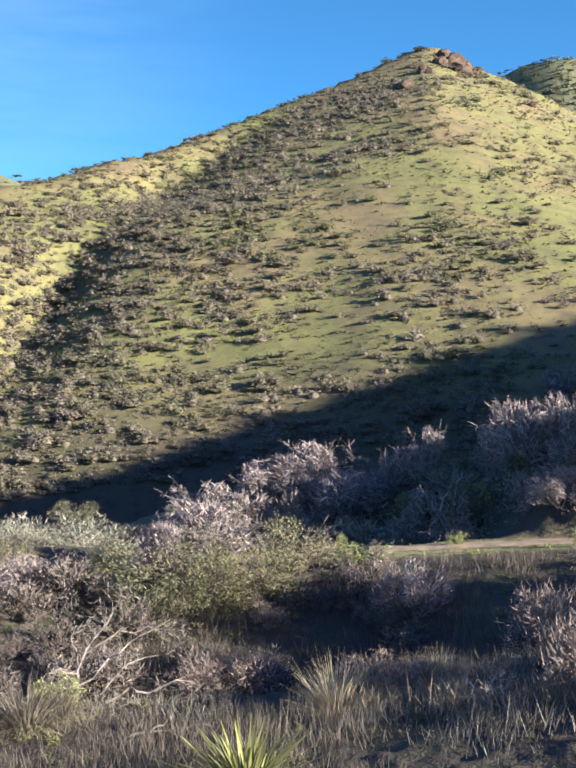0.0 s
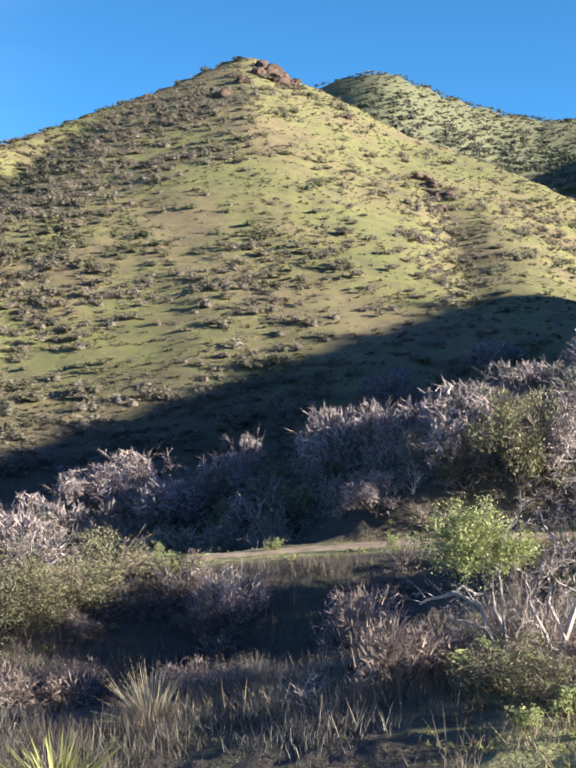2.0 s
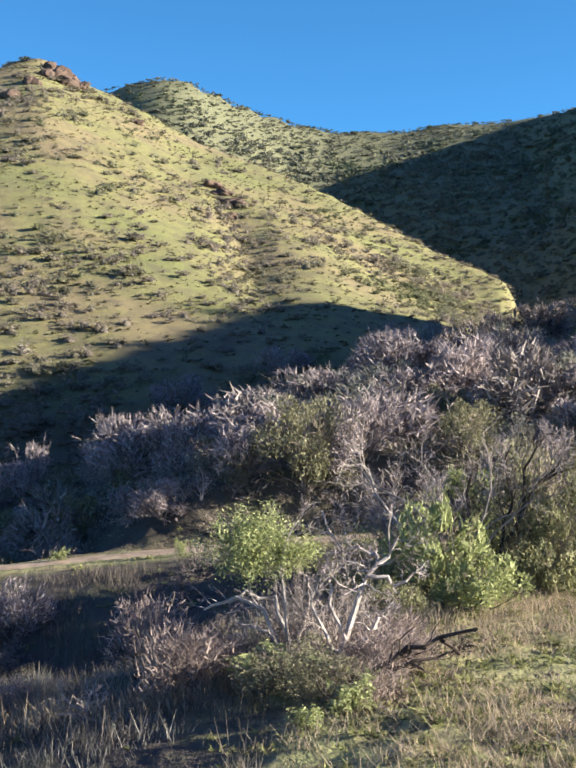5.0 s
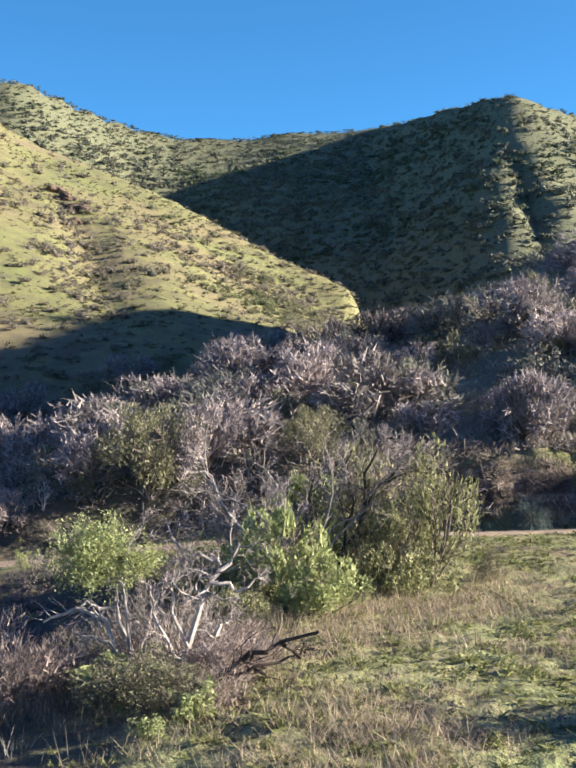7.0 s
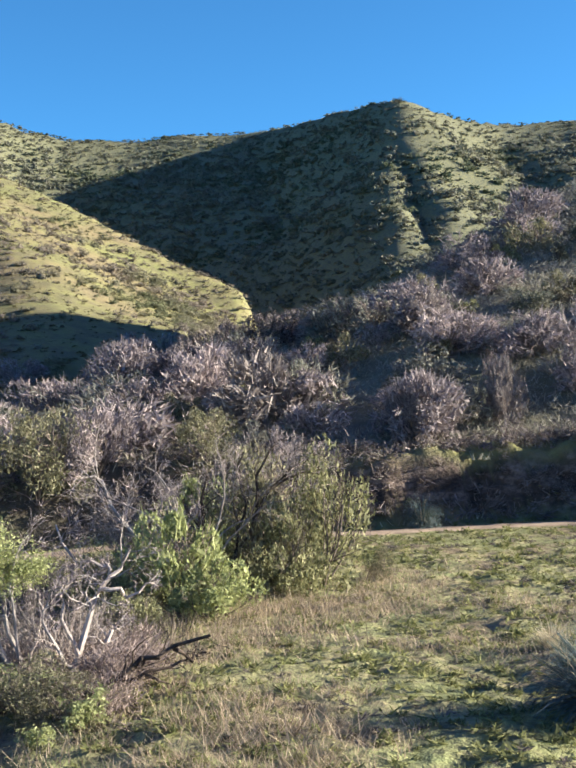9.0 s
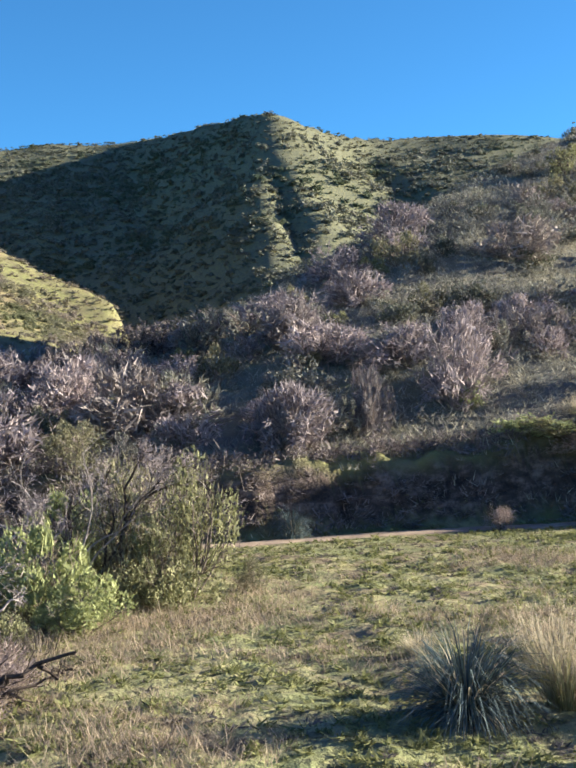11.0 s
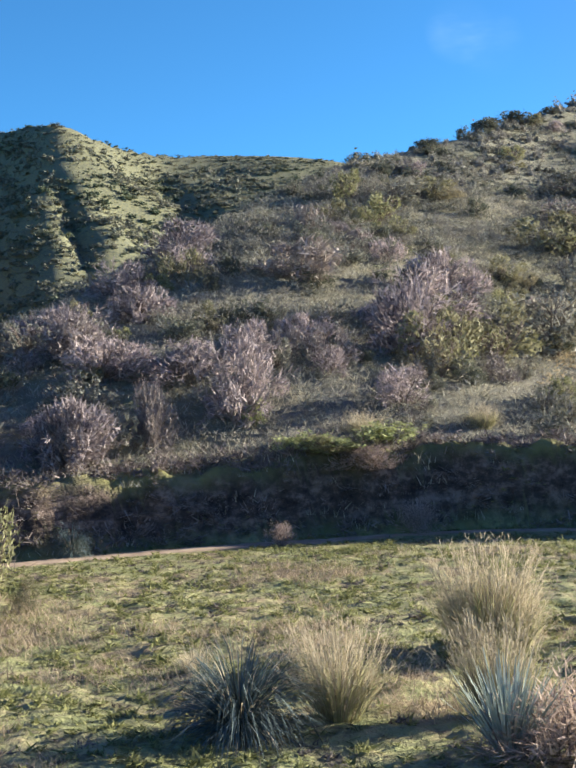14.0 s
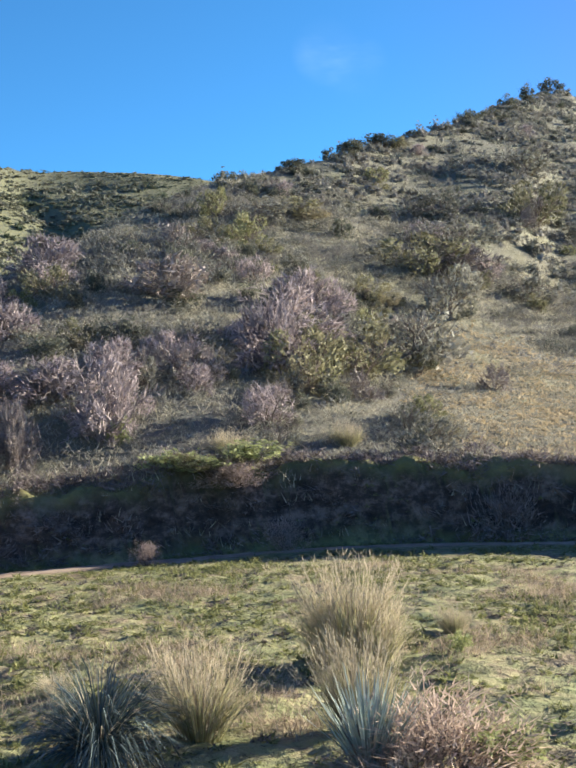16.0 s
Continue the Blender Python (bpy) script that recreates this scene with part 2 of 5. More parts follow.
MEADOW_Z = along([(-180, -1), (-10, -1.1), (0, -0.9), (8, -0.6), (16, -0.3), (26, 0), (60, 0), (75, -0.1), (180, -0.5)], 2)
TRACK_R = along([(-180, 29), (-12, 29.5), (4, 29.6), (15, 29.6), (35, 30.2), (42, 31.6), (50, 33), (57, 34.6), (67, 34.8), (90, 36), (180, 40)], 1.5)
BANK_H = along([(-180, 0.3), (-10, 0.2), (-3, -0.6), (1, -1.6), (6, -1.5), (9.5, -0.3), (13, 1.0), (16, 1.65), (24, 1.95), (33, 1.95), (40, 1.95), (45, 2.05), (50, 2.4), (57, 2.5), (67, 2.3), (90, 1.5), (180, 0.5)], 1.5)
NEAR_EL = along([(-180, 2), (-100, 0), (-40, -7), (-8, -7.0), (-6, -6.2), (-1, -5.5), (6, -4.6), (10, -3.6), (13.5, -2.6), (17, -1.6), (22, -0.4), (26, 0.9), (30, 2.2), (33, 3.4), (37, 5.7),
                 (41, 7.6), (43, 8.7), (45, 9.5), (50.7, 11.95), (53, 12.3), (56, 12.8), (58, 13.2), (60, 13.65), (63, 14.3), (65.5, 14.9), (67.8, 15.35), (68.4, 14.6), (69.2, 12.4), (70.5, 10), (74, 9), (80, 9), (84, 10), (90, 9), (98, 8), (106, 6), (130, 4), (180, 2)], 0.5)
NEAR_R = along([(-180, 140), (-40, 44), (-8, 42), (0, 43), (10, 44), (17, 45), (22, 45), (26, 46), (30, 48), (37, 58), (41, 67), (45, 79), (51, 104), (57, 125), (60, 148), (63, 178), (65.5, 220), (66.8, 254), (67.4, 276), (67.8, 270), (68.6, 240), (80, 210), (90, 200), (106, 160), (180, 140)], 0.5)
PEAK_EL = along([(-180, -4), (-60, 2), (-25, 7), (-14, 9.1), (-11.2, 9.65), (-9, 10.45), (-6.3, 10.98), (-3.5, 12.03), (-0.7, 13.1), (2.2, 14.08), (4.3, 14.95), (5.9, 15.62), (6.9, 15.85), (8, 15.22), (9.3, 14.58), (11.5, 13.65),
                 (13.4, 12.6), (14.5, 12.0), (16, 11.5), (18.2, 10.7), (20.3, 9.8), (22.2, 8.8), (24, 7.8), (25.8, 6.8), (27.6, 6.0), (29.2, 5.3), (29.7, 3.6), (30.4, 1.5), (33, -3), (36, -6), (180, -4)], 0.35)
PEAK_R = along([(-180, 220), (-14, 205), (-7, 228), (0, 268), (7, 305), (10, 298), (13, 290), (16, 278), (20, 260), (24, 246), (27, 238), (29.2, 230), (33, 220), (180, 260)], 1.2)
PEAK_FOOT = along([(-180, 110), (-15, 108), (0, 112), (10, 112), (20, 110), (29, 114), (33, 125), (180, 140)], 1.5)
VALLEY_Z = along([(-180, -9), (-14, -8.5), (0, -6), (14, -3), (30, 0), (180, -3)], 2)
REAR_EL = along([(-180, 4), (-40, 9), (-13.6, 9.8), (-12.2, 9.65), (-11, 9.3), (-5, 10), (5, 12), (9, 14.25), (11, 14.65), (12.7, 15.03), (14.3, 14.72), (15.7, 14.05), (17.1, 13.55), (18.8, 13), (20.8, 12.6), (22.5, 12.5), (24.1, 12.5), (26, 12.7),
                 (30, 12.75), (32, 13.1), (33.5, 13.5), (35.3, 13.85), (36.8, 14.05), (38, 13.6), (39.7, 12.9), (41.5, 12.55), (45, 12.45), (47.6, 12.4), (50, 12.1), (52, 11.8), (57, 12.2), (61, 13.2), (64, 14.0), (70, 14.3), (76, 12), (84, 8), (100, 5), (180, 4)], 0.35)
REAR_R = along([(-180, 500), (-14, 400), (9, 480), (13, 465), (20, 510), (26, 525), (30, 535), (33, 480), (37, 400), (39, 415), (42, 455), (50, 455), (60, 470), (180, 500)], 1.0)
REAR_FOOT = along([(-180, 330), (-14, 330), (10, 330), (20, 310), (27, 270), (30, 235), (35, 200), (40, 200), (50, 235), (60, 245), (180, 330)], 1.5)


FAR = 1.25                      # how much farther the hills stand than first paced out
PEAK_R, PEAK_FOOT, REAR_R, REAR_FOOT, VALLEY_Z = PEAK_R * FAR, PEAK_FOOT * FAR, REAR_R * FAR, REAR_FOOT * FAR, VALLEY_Z * FAR


def polar(b, r):
    return r * math.sin(radians(b)), r * math.cos(radians(b))


# dry gullies: bearing and distance of points down the bed, depth, half width
GULLIES = [
    ([(-10.2, 178), (-6, 220), (-2.5, 245), (0.3, 262)], 4.5, 11.0),
    ([(-17, 118), (-14, 140), (-12.2, 161), (-10.4, 178), (-9, 190)], 8.0, 11.0),
    ([(17.6, 147), (17.1, 172), (16.4, 206), (15.2, 228)], 2.6, 6.0),
    ([(38.2, 285), (37.8, 305), (37.3, 330), (36.9, 356)], 6.0, 4.6),
    ([(29.5, 205), (30.5, 270), (31, 370), (30, 490)], 10.0, 24.0),
    ([(8.5, 130), (6.5, 175), (5.5, 228)], 0.6, 10.0),
    ([(44, 305), (42.5, 365), (41.5, 425)], 5.0, 14.0),
    ([(21, 365), (20, 415), (18.5, 460)], 6.0, 17.0),
]


def carve(x, y):
    cut = np.zeros_like(x)
    for points, depth, half in GULLIES:
        pts = [polar(b, r * FAR) for b, r in points]
        near = np.full_like(x, 1e9)
        at = np.zeros_like(x)
        for i, ((ax, ay), (bx, by)) in enumerate(zip(pts, pts[1:])):
            dx, dy = bx - ax, by - ay
            s = np.clip(((x - ax) * dx + (y - ay) * dy) / (dx * dx + dy * dy), 0, 1)
            d = np.hypot(x - ax - s * dx, y - ay - s * dy)
            at = np.where(d < near, (i + s) / (len(pts) - 1), at)
            near = np.minimum(near, d)
        wide = half * FAR * (1.15 - 0.6 * at)
        cut += depth * FAR * np.clip(np.sin(np.pi * (0.12 + 0.8 * at)), 0.2, 1) * np.exp(-np.abs(near / wide) ** 1.4)
    return cut


def soften(table, soft):
    k = np.exp(-0.5 * (np.arange(-40, 41) * 0.25 / soft) ** 2)
    return np.convolve(np.pad(table, 40, "edge"), k / k.sum(), "valid")


def step(a, b, v):
    t = np.clip((v - a) / (b - a), 0, 1)
    return t * t * (3 - 2 * t)


def land(x, y, detail=True):
    """Height of the ground, and the masks for meadow and bare bank."""
    x, y = np.asarray(x, float), np.asarray(y, float)
    r, b = np.hypot(x, y), np.degrees(np.arctan2(x, y))
    row = lambda t: np.interp(b, BEARING, t)
    zm, rt, bh = row(MEADOW_Z), row(TRACK_R), row(BANK_H)
    foot = rt + 2.6
    low = zm + (2.0 - zm) * (1 - step(3.0, 10.0, r))
    side = b + 3 * rough_land(x, y, 9.0, 3)
    fall = (0.42 * (1 - step(13, 19, side)) + 0.58 * (1 - step(4.5, 11, side))) * step(-75, -40, b)
    low = low - WASH * fall * step(17.5, 20.5, r) * (1 - step(rt - 9.5, rt - 0.4, r))
    low = low + rough_land(x, y, 7.0, 4) * 0.16 * step(8, 14, r) * (1 - step(rt - 3, rt - 0.5, r))
    # near slope: bank, then a long rise to its crest
    crest = row(NEAR_R)
    zc = slope_to(row(NEAR_EL), crest)
    top_r = foot + 1.1
    bank = step(0, 1, (r - foot) / np.interp(b, [22, 32], [1.1, 0.75]) + rough_land(x, y, 1.9, 5) * np.interp(b, [22, 36, 42], [0.4, 0.45, 0.85]))
    s = np.clip((r - top_r) / (crest - top_r), 0, 1)
    high = step(0.25, 0.6, s) * step(58, 66, b)
    climb = s ** np.interp(b, [22, 30, 46, 60], [1.3, 1.05, 1.05, 1.45]) * (1 - high) + s ** 1.22 * high
    rise = zm + bank * bh + (zc - zm - bh) * climb
    rise = rise + rough_land(x, y, 14.0, 4) * 0.5 * step(0.02, 0.2, s) * (1 - 0.75 * step(0.8, 1, s))
    rise = rise + 0.025 * r * step(10, 48, b) * (1 - step(48, 72, b)) * step(top_r, top_r + 9, r) * (1 - step(0.4, 0.9, s))
    rise = rise + rough_land(x + 7, y, 1.3, 4) * 0.42 * step(0.02, 0.25, bank) * (1 - step(foot + 1.6, foot + 2.8, r)) * step(14, 22, b)
    over = np.maximum(r - crest, 0)
    rise = rise - (0.5 * over * over / (over + 12))
    z = np.where(r < foot - 1, low, np.maximum(rise, -12.0))

    def hill(foot_r, crest_r, el, foot_z, bulge, wrinkle, size, sharp, soft, slant=0.0):
        f, c = row(foot_r), row(crest_r)
        s = np.clip((r - f) / (c - f), 0, 1)
        aside = b + slant * (1 - s) * step(24, 32, b) * (1 - step(40, 50, b))
        zc, zs = slope_to(row(el), c), slope_to(np.interp(aside, BEARING, soften(el, soft)), c)
        h = foot_z + (zs - foot_z) * (s + bulge * np.sin(np.pi * s)) + (zc - zs) * s ** sharp
        h = h + rough_land(x, y, size, 5) * wrinkle * step(0, 0.25, s) * (1 - 0.9 * step(0.7, 1, s))
        o = np.maximum(r - c, 0)
        return np.where(r < f, -12.0, h - 0.55 * o * o / (o + 10) - carve(x, y) * step(0, 0.1, s) * (1 - step(0.85, 1, s)))
    peak = hill(PEAK_FOOT, PEAK_R, PEAK_EL, row(VALLEY_Z), 0.02, 3.6, 72.0, 3.0, 2.2)
    rear = hill(REAR_FOOT, REAR_R, REAR_EL, 3.0, 0.0, 10.0, 95.0, 2.6, 1.8, 6.0)
    z = np.where(r > foot + 4, np.maximum(z, np.maximum(peak, rear)), z)
    if detail:
        z = z + (rough_land(x, y, 0.8, 3) * 0.08 + rough_land(x, y, 0.4, 2) * 0.055) * step(9, 12, r) * (1 - 0.8 * step(rt - 2, rt - 0.5, r) * (1 - step(foot, foot + 1, r)))
    meadow = (1 - step(foot - 0.4, foot + 0.6, r + rough_land(x, y, 2.0, 3) * 0.8))
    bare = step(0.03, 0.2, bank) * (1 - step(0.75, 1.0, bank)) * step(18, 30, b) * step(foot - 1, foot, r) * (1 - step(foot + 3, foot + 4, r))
    dry = (1 - 0.3 * step(0.14, 0.42, s) * step(38, 46, b)) * step(foot + 0.5, foot + 3, r) * (1 - step(crest + 4, crest + 12, r)) * np.clip(0.85 + 0.9 * rough_land(x, y, 9.0, 3), 0, 1)
    # where the shade tone lies: left meadow and wash, then the strip behind the track
    litter_shade = (1 - step(15, 27, b + 14 * rough_land(x, y, 7.0, 3))) * (1 - step(rt - 0.5, rt + 0.8, r))
    litter_shade = litter_shade + (1 - step(18, 33, b + 10 * rough_land(x, y, 9.0, 3))) * step(foot - 0.6, foot + 0.5, r) * (1 - step(crest - 4, crest + 6, r)) * 0.9
    # the same dark tone below the peak, thinning out up its foot
    foot_dark = (r > crest + 6) * (1 - step(1.0, 1.28, r / row(PEAK_FOOT) + 0.1 * rough_land(x, y, 20.0, 3))) * 0.8
    litter_shade = np.clip(litter_shade + foot_dark, 0, 1) * step(-75, -45, b)
    return z, meadow, bare, dry, litter_shade, (rear > peak) * (r > crest + 12) * 1.0 + 0.5 * step(0.14, 0.42, s) * step(38, 46, b) * (r < crest + 12)


def ground_z(x, y):
    return float(land(np.array([x]), np.array([y]))[0][0])


def mesh_object(name, verts, faces, mat, parent=None, smooth=False):
    """One mesh object from arrays of corners and of triangles or quads."""
    verts, faces = np.asarray(verts, np.float32), np.asarray(faces, np.int32)
    me = bpy.data.meshes.new(name)
    n, k = faces.shape
    me.vertices.add(len(verts))
    me.vertices.foreach_set("co", verts.ravel())
    me.loops.add(n * k)
    me.loops.foreach_set("vertex_index", faces.ravel())
    me.polygons.add(n)
    me.polygons.foreach_set("loop_start", np.arange(0, n * k, k, dtype=np.int32))
    me.polygons.foreach_set("use_smooth", np.full(n, smooth))
    me.update(calc_edges=True)
    me.materials.append(mat)
    ob = new(name, me)
    if parent:
        ob.parent = parent
    return ob


bear = np.unique(np.concatenate([np.arange(-180, -22, 3.0), np.arange(-22, 76, 0.34), np.arange(76, 179, 3.0)]))
dist = np.concatenate([[0.0, 2, 4, 6, 8], np.arange(9.5, 32, 0.2), np.arange(32, 39, 0.08), np.arange(39, 46, 0.35), 46 * 1.018 ** np.arange(1, 153), np.geomspace(720, 4000, 12)])
gb, gr = np.meshgrid(np.radians(bear), dist)
gx, gy = gr * np.sin(gb), gr * np.cos(gb)
gz, gm, gk, gd, gl, gf = land(gx.ravel(), gy.ravel())
nb = len(bear)
idx = np.arange(len(dist) * nb).reshape(len(dist), nb)
ahead = np.roll(idx, -1, 1)
quads = np.stack([idx[:-1], ahead[:-1], ahead[1:], idx[1:]], -1).reshape(-1, 4)[:, ::-1]
ground = mesh_object("ground", np.stack([gx.ravel(), gy.ravel(), gz], 1), quads, M_GROUND, smooth=True)
for mask, values in (("meadow", gm), ("bank", gk), ("dry", gd), ("litter_shade", gl), ("rear", gf)):
    ground.data.attributes.new(mask, "FLOAT", "POINT").data.foreach_set("value", values.astype(np.float32))
tagged(ground, "grassy meadow, eroded earth bank and steep grass-covered hills", "ground", kind="structure")

# the trodden track along the foot of the bank
tb = np.arange(-20, 76, 0.25)
tw = np.linspace(0.0, 1.0, 7)
TB, TW = np.meshgrid(np.radians(tb), tw)
edge_in = np.interp(tb, BEARING, TRACK_R) + 1.15 + 0.35 * step(48, 54, tb) + 0.3 * wave(tb * 0.8, tb * 0) + 0.25 * wave(tb * 3.1, tb * 0 + 4)
edge_out = np.interp(tb, BEARING, TRACK_R) + 2.15 + 0.25 * wave(tb * 0.7 + 9, tb * 0) + 0.25 * wave(tb * 2.7, tb * 0 + 8)
TR = edge_in + (edge_out - edge_in) * TW
tx, ty = TR * np.sin(TB), TR * np.cos(TB)
tz = land(tx.ravel(), ty.ravel())[0] + 0.035 - 0.03 * np.abs(TW.ravel() * 2 - 1) ** 4
ti = np.arange(tx.size).reshape(tx.shape)
track = mesh_object("dirt_track", np.stack([tx.ravel(), ty.ravel(), tz], 1), np.stack([ti[:-1, :-1], ti[:-1, 1:], ti[1:, 1:], ti[1:, :-1]], -1).reshape(-1, 4)[:, ::-1], M_PATH, smooth=True)
tagged(track, "narrow trodden dirt track along the foot of the bank", "track", kind="structure")

# ---- plant building ----


def leaf_cards(rng, centres, size, flat=0.0, long=1.5, wide=0.55):
    """Small diamond leaves at the given places: corners and quads."""
    n = len(centres)
    a = rng.normal(size=(n, 3))
    a[:, 2] *= 1 - flat
    a /= np.linalg.norm(a, axis=1)[:, None]
    b = np.cross(a, rng.normal(size=(n, 3)))
    b /= np.linalg.norm(b, axis=1)[:, None]
    s = size * rng.uniform(0.6, 1.35, (n, 1))
    v = np.stack([centres - a * s * long, centres + b * s * wide, centres + a * s * long, centres - b * s * wide], 1).reshape(-1, 3)
    return v, np.arange(4 * n).reshape(-1, 4)


def mound(rng, seg, rings, cards, size):
    """A low rounded bush one metre wide: a lumpy leafy core under loose leaves, all triangles."""
    grid = []
    for k in range(rings):
        a = (np.arange(seg) + 0.5 * k + rng.uniform(-0.2, 0.2, seg)) * 2 * np.pi / seg
        lift = k / rings * 1.4
        out = np.cos(lift) * 0.19 * rng.uniform(0.6, 1.2, seg)
        grid.append(np.stack([np.cos(a) * out, np.sin(a) * out, np.sin(lift) * 0.34 * rng.uniform(0.8, 1.1, seg)], 1))
    v = np.concatenate(grid + [np.array([[rng.uniform(-0.08, 0.08), rng.uniform(-0.08, 0.08), 0.34]])])
    v[:seg, 2] = -0.1
    f = []
    for k in range(rings - 1):
        for i in range(seg):
            p, q, s, t = k * seg + i, k * seg + (i + 1) % seg, (k + 1) * seg + i, (k + 1) * seg + (i + 1) % seg
            f += [(p, q, s), (q, t, s)]
    f += [((rings - 1) * seg + i, (rings - 1) * seg + (i + 1) % seg, rings * seg) for i in range(seg)]
    f = np.array(f)
    w = rng.dirichlet((1, 1, 1), cards)
    spot = (v[f[rng.randint(0, len(f), cards)]] * w[:, :, None]).sum(1) * rng.uniform(0.9, 2.5, (cards, 1))
    spot[:, 2] = np.maximum(spot[:, 2], 0.03)
    d = unit(spot * (1, 1, 0.7) + rng.normal(size=spot.shape) * 0.6 + (0, 0, 0.3))
    side = unit(np.cross(d, rng.normal(size=d.shape)))
    s = size * rng.uniform(0.6, 1.4, (cards, 1))
    leaf = np.stack([spot - d * s * 0.4 + side * s * 0.6, spot - d * s * 0.4 - side * s * 0.6, spot + d * s], 1).reshape(-1, 3)
    return join([(v, f), (leaf, np.arange(3 * cards).reshape(-1, 3))])


def thicket(rng, parts, cards, size):
    """One to four mounds grown into each other, about a metre wide together."""
    grown = []
    for k in range(parts):
        v, f = mound(rng, 5, 2, cards, size * (1 + 0.2 * parts))
        wide = rng.uniform(0.75, 1.1) / (1 + 0.4 * (parts - 1))
        a, q = rng.uniform(0, 6.28), 0.0 if parts == 1 else rng.uniform(0.15, 0.42)
        grown.append((v * (wide, wide, wide * rng.uniform(0.9, 1.5)) + (math.cos(a) * q, math.sin(a) * q, 0), f))
    return join(grown)


def fuzz(rng, n, length, wide, up=0.5, lumps=9, wild=0.35, deep=0.45, tight=1.0):
    """Dense fine shoots over a lumpy crown that rests on the ground, one sliver each."""
    a, q = rng.uniform(0, 6.28, lumps), 0.36 * np.sqrt(rng.uniform(0, 1, lumps))
    c = np.stack([np.cos(a) * q, np.sin(a) * q, rng.uniform(0.1, 1, lumps) * (0.72 - 1.1 * q)], 1)
    rad = rng.uniform(0.15, 0.32, lumps) * tight
    k = rng.randint(0, lumps, n)
    d = unit(rng.normal(size=(n, 3)))
    p = c[k] + d * rad[k][:, None] * rng.uniform(deep, 1.0, (n, 1)) ** 0.6
    p[:, 2] = np.abs(p[:, 2])
    d = unit(unit(p - (0, 0, 0.15)) + rng.normal(size=(n, 3)) * wild + (0, 0, up))
    s = length * rng.uniform(0.4, 1.4, (n, 1))
    side = unit(np.cross(d, rng.normal(size=(n, 3)))) * wide * rng.uniform(0.6, 1.3, (n, 1))
    v = np.stack([p - d * s * 0.5 + side, p - d * s * 0.5 - side, p + d * s * 0.5], 1).reshape(-1, 3)
    return v, np.arange(3 * n).reshape(-1, 3)


def sward(rng, n, wide, base=0.8, lean=0.35):
    """Upright single blades spread over a patch."""
    a, q = rng.uniform(0, 6.28, n), base * np.sqrt(rng.uniform(0, 1, n))
    p = np.stack([np.cos(a) * q, np.sin(a) * q, np.zeros(n)], 1)
    tip = p + np.concatenate([rng.normal(size=(n, 2)) * lean * 0.4, rng.uniform(0.45, 1.1, (n, 1))], 1)
    t = rng.uniform(0, 6.28, n)
    side = np.stack([np.cos(t), np.sin(t), np.zeros(n)], 1) * wide
    return np.stack([p - side, p + side, tip], 1).reshape(-1, 3), np.arange(3 * n).reshape(-1, 3)


def unit(v):
    return v / np.maximum(np.linalg.norm(v, axis=-1, keepdims=True), 1e-9)


def limb_paths(rng, starts, ways, lengths, points, wander, lift):
    """Wandering limbs: for each start and way a path of some points."""
    p, d = [starts], unit(ways)
    for _ in range(points - 1):
        d = unit(d + rng.normal(size=d.shape) * wander + np.array((0, 0, lift)))
        p.append(p[-1] + d * (lengths / (points - 1))[:, None])
    return np.stack(p, 1)


def tubes(paths, r0, r1, sides):
    """Tapered tubes along paths (m, points, 3), from radius r0 to r1."""
    m, n, _ = paths.shape
    t = unit(np.gradient(paths, axis=1))
    ref = np.where(np.abs(t[..., 2:3]) > 0.8, (1.0, 0, 0), (0, 0, 1.0))
    u = unit(np.cross(t, ref))
    w = np.cross(t, u)
    rad = (r0[:, None] + (r1 - r0)[:, None] * np.linspace(0, 1, n))[:, :, None, None]
    a = np.linspace(0, 2 * np.pi, sides, endpoint=False)
    v = paths[:, :, None] + rad * (u[:, :, None] * np.cos(a)[:, None] + w[:, :, None] * np.sin(a)[:, None])
    i = np.arange(m * n * sides).reshape(m, n, sides)
    j = np.roll(i, -1, 2)
    f = np.stack([i[:, :-1], j[:, :-1], j[:, 1:], i[:, 1:]], -1).reshape(-1, 4)
    return v.reshape(-1, 3), f


def ribbons(rng, paths, wide):
    """Fine twigs, each a sliver from its start to a point."""
    a, b = paths[:, 0], paths[:, -1]
    side = unit(np.cross(b - a, rng.normal(size=a.shape))) * np.reshape(wide, (-1, 1))
    mid = a * 0.45 + b * 0.55
    v = np.stack([a, mid + side, b, mid - side], 1).reshape(-1, 3)
    return v, np.arange(len(v)).reshape(-1, 4)


def join(pieces):
    vs, fs, off = [], [], 0
    for v, f in pieces:
        vs.append(v)
        fs.append(f + off)
        off += len(v)
    return np.concatenate(vs), np.concatenate(fs)


def fork(rng, paths, radii, kids, spread, share, low=0.25):
    """Starts, ways, lengths and radii of side limbs on the given limbs."""
    m, n, _ = paths.shape
    k = np.repeat(np.arange(m), kids)
    s = rng.uniform(low, 1.0, len(k)) * (n - 1)
    i = np.minimum(s.astype(int), n - 2)
    q = (s - i)[:, None]
    start = paths[k, i] * (1 - q) + paths[k, i + 1] * q
    along_limb = unit(paths[k, i + 1] - paths[k, i])
    side = unit(np.cross(along_limb, rng.normal(size=(len(k), 3))))
    turn = rng.uniform(0.5, 1.0, (len(k), 1)) * spread
    way = along_limb * np.cos(turn) + side * np.sin(turn)
    length = np.linalg.norm(paths[k, -1] - paths[k, 0], axis=1) * share * rng.uniform(0.6, 1.25, len(k))
    return start, way, length, radii[k] * (1 - 0.6 * s / (n - 1))


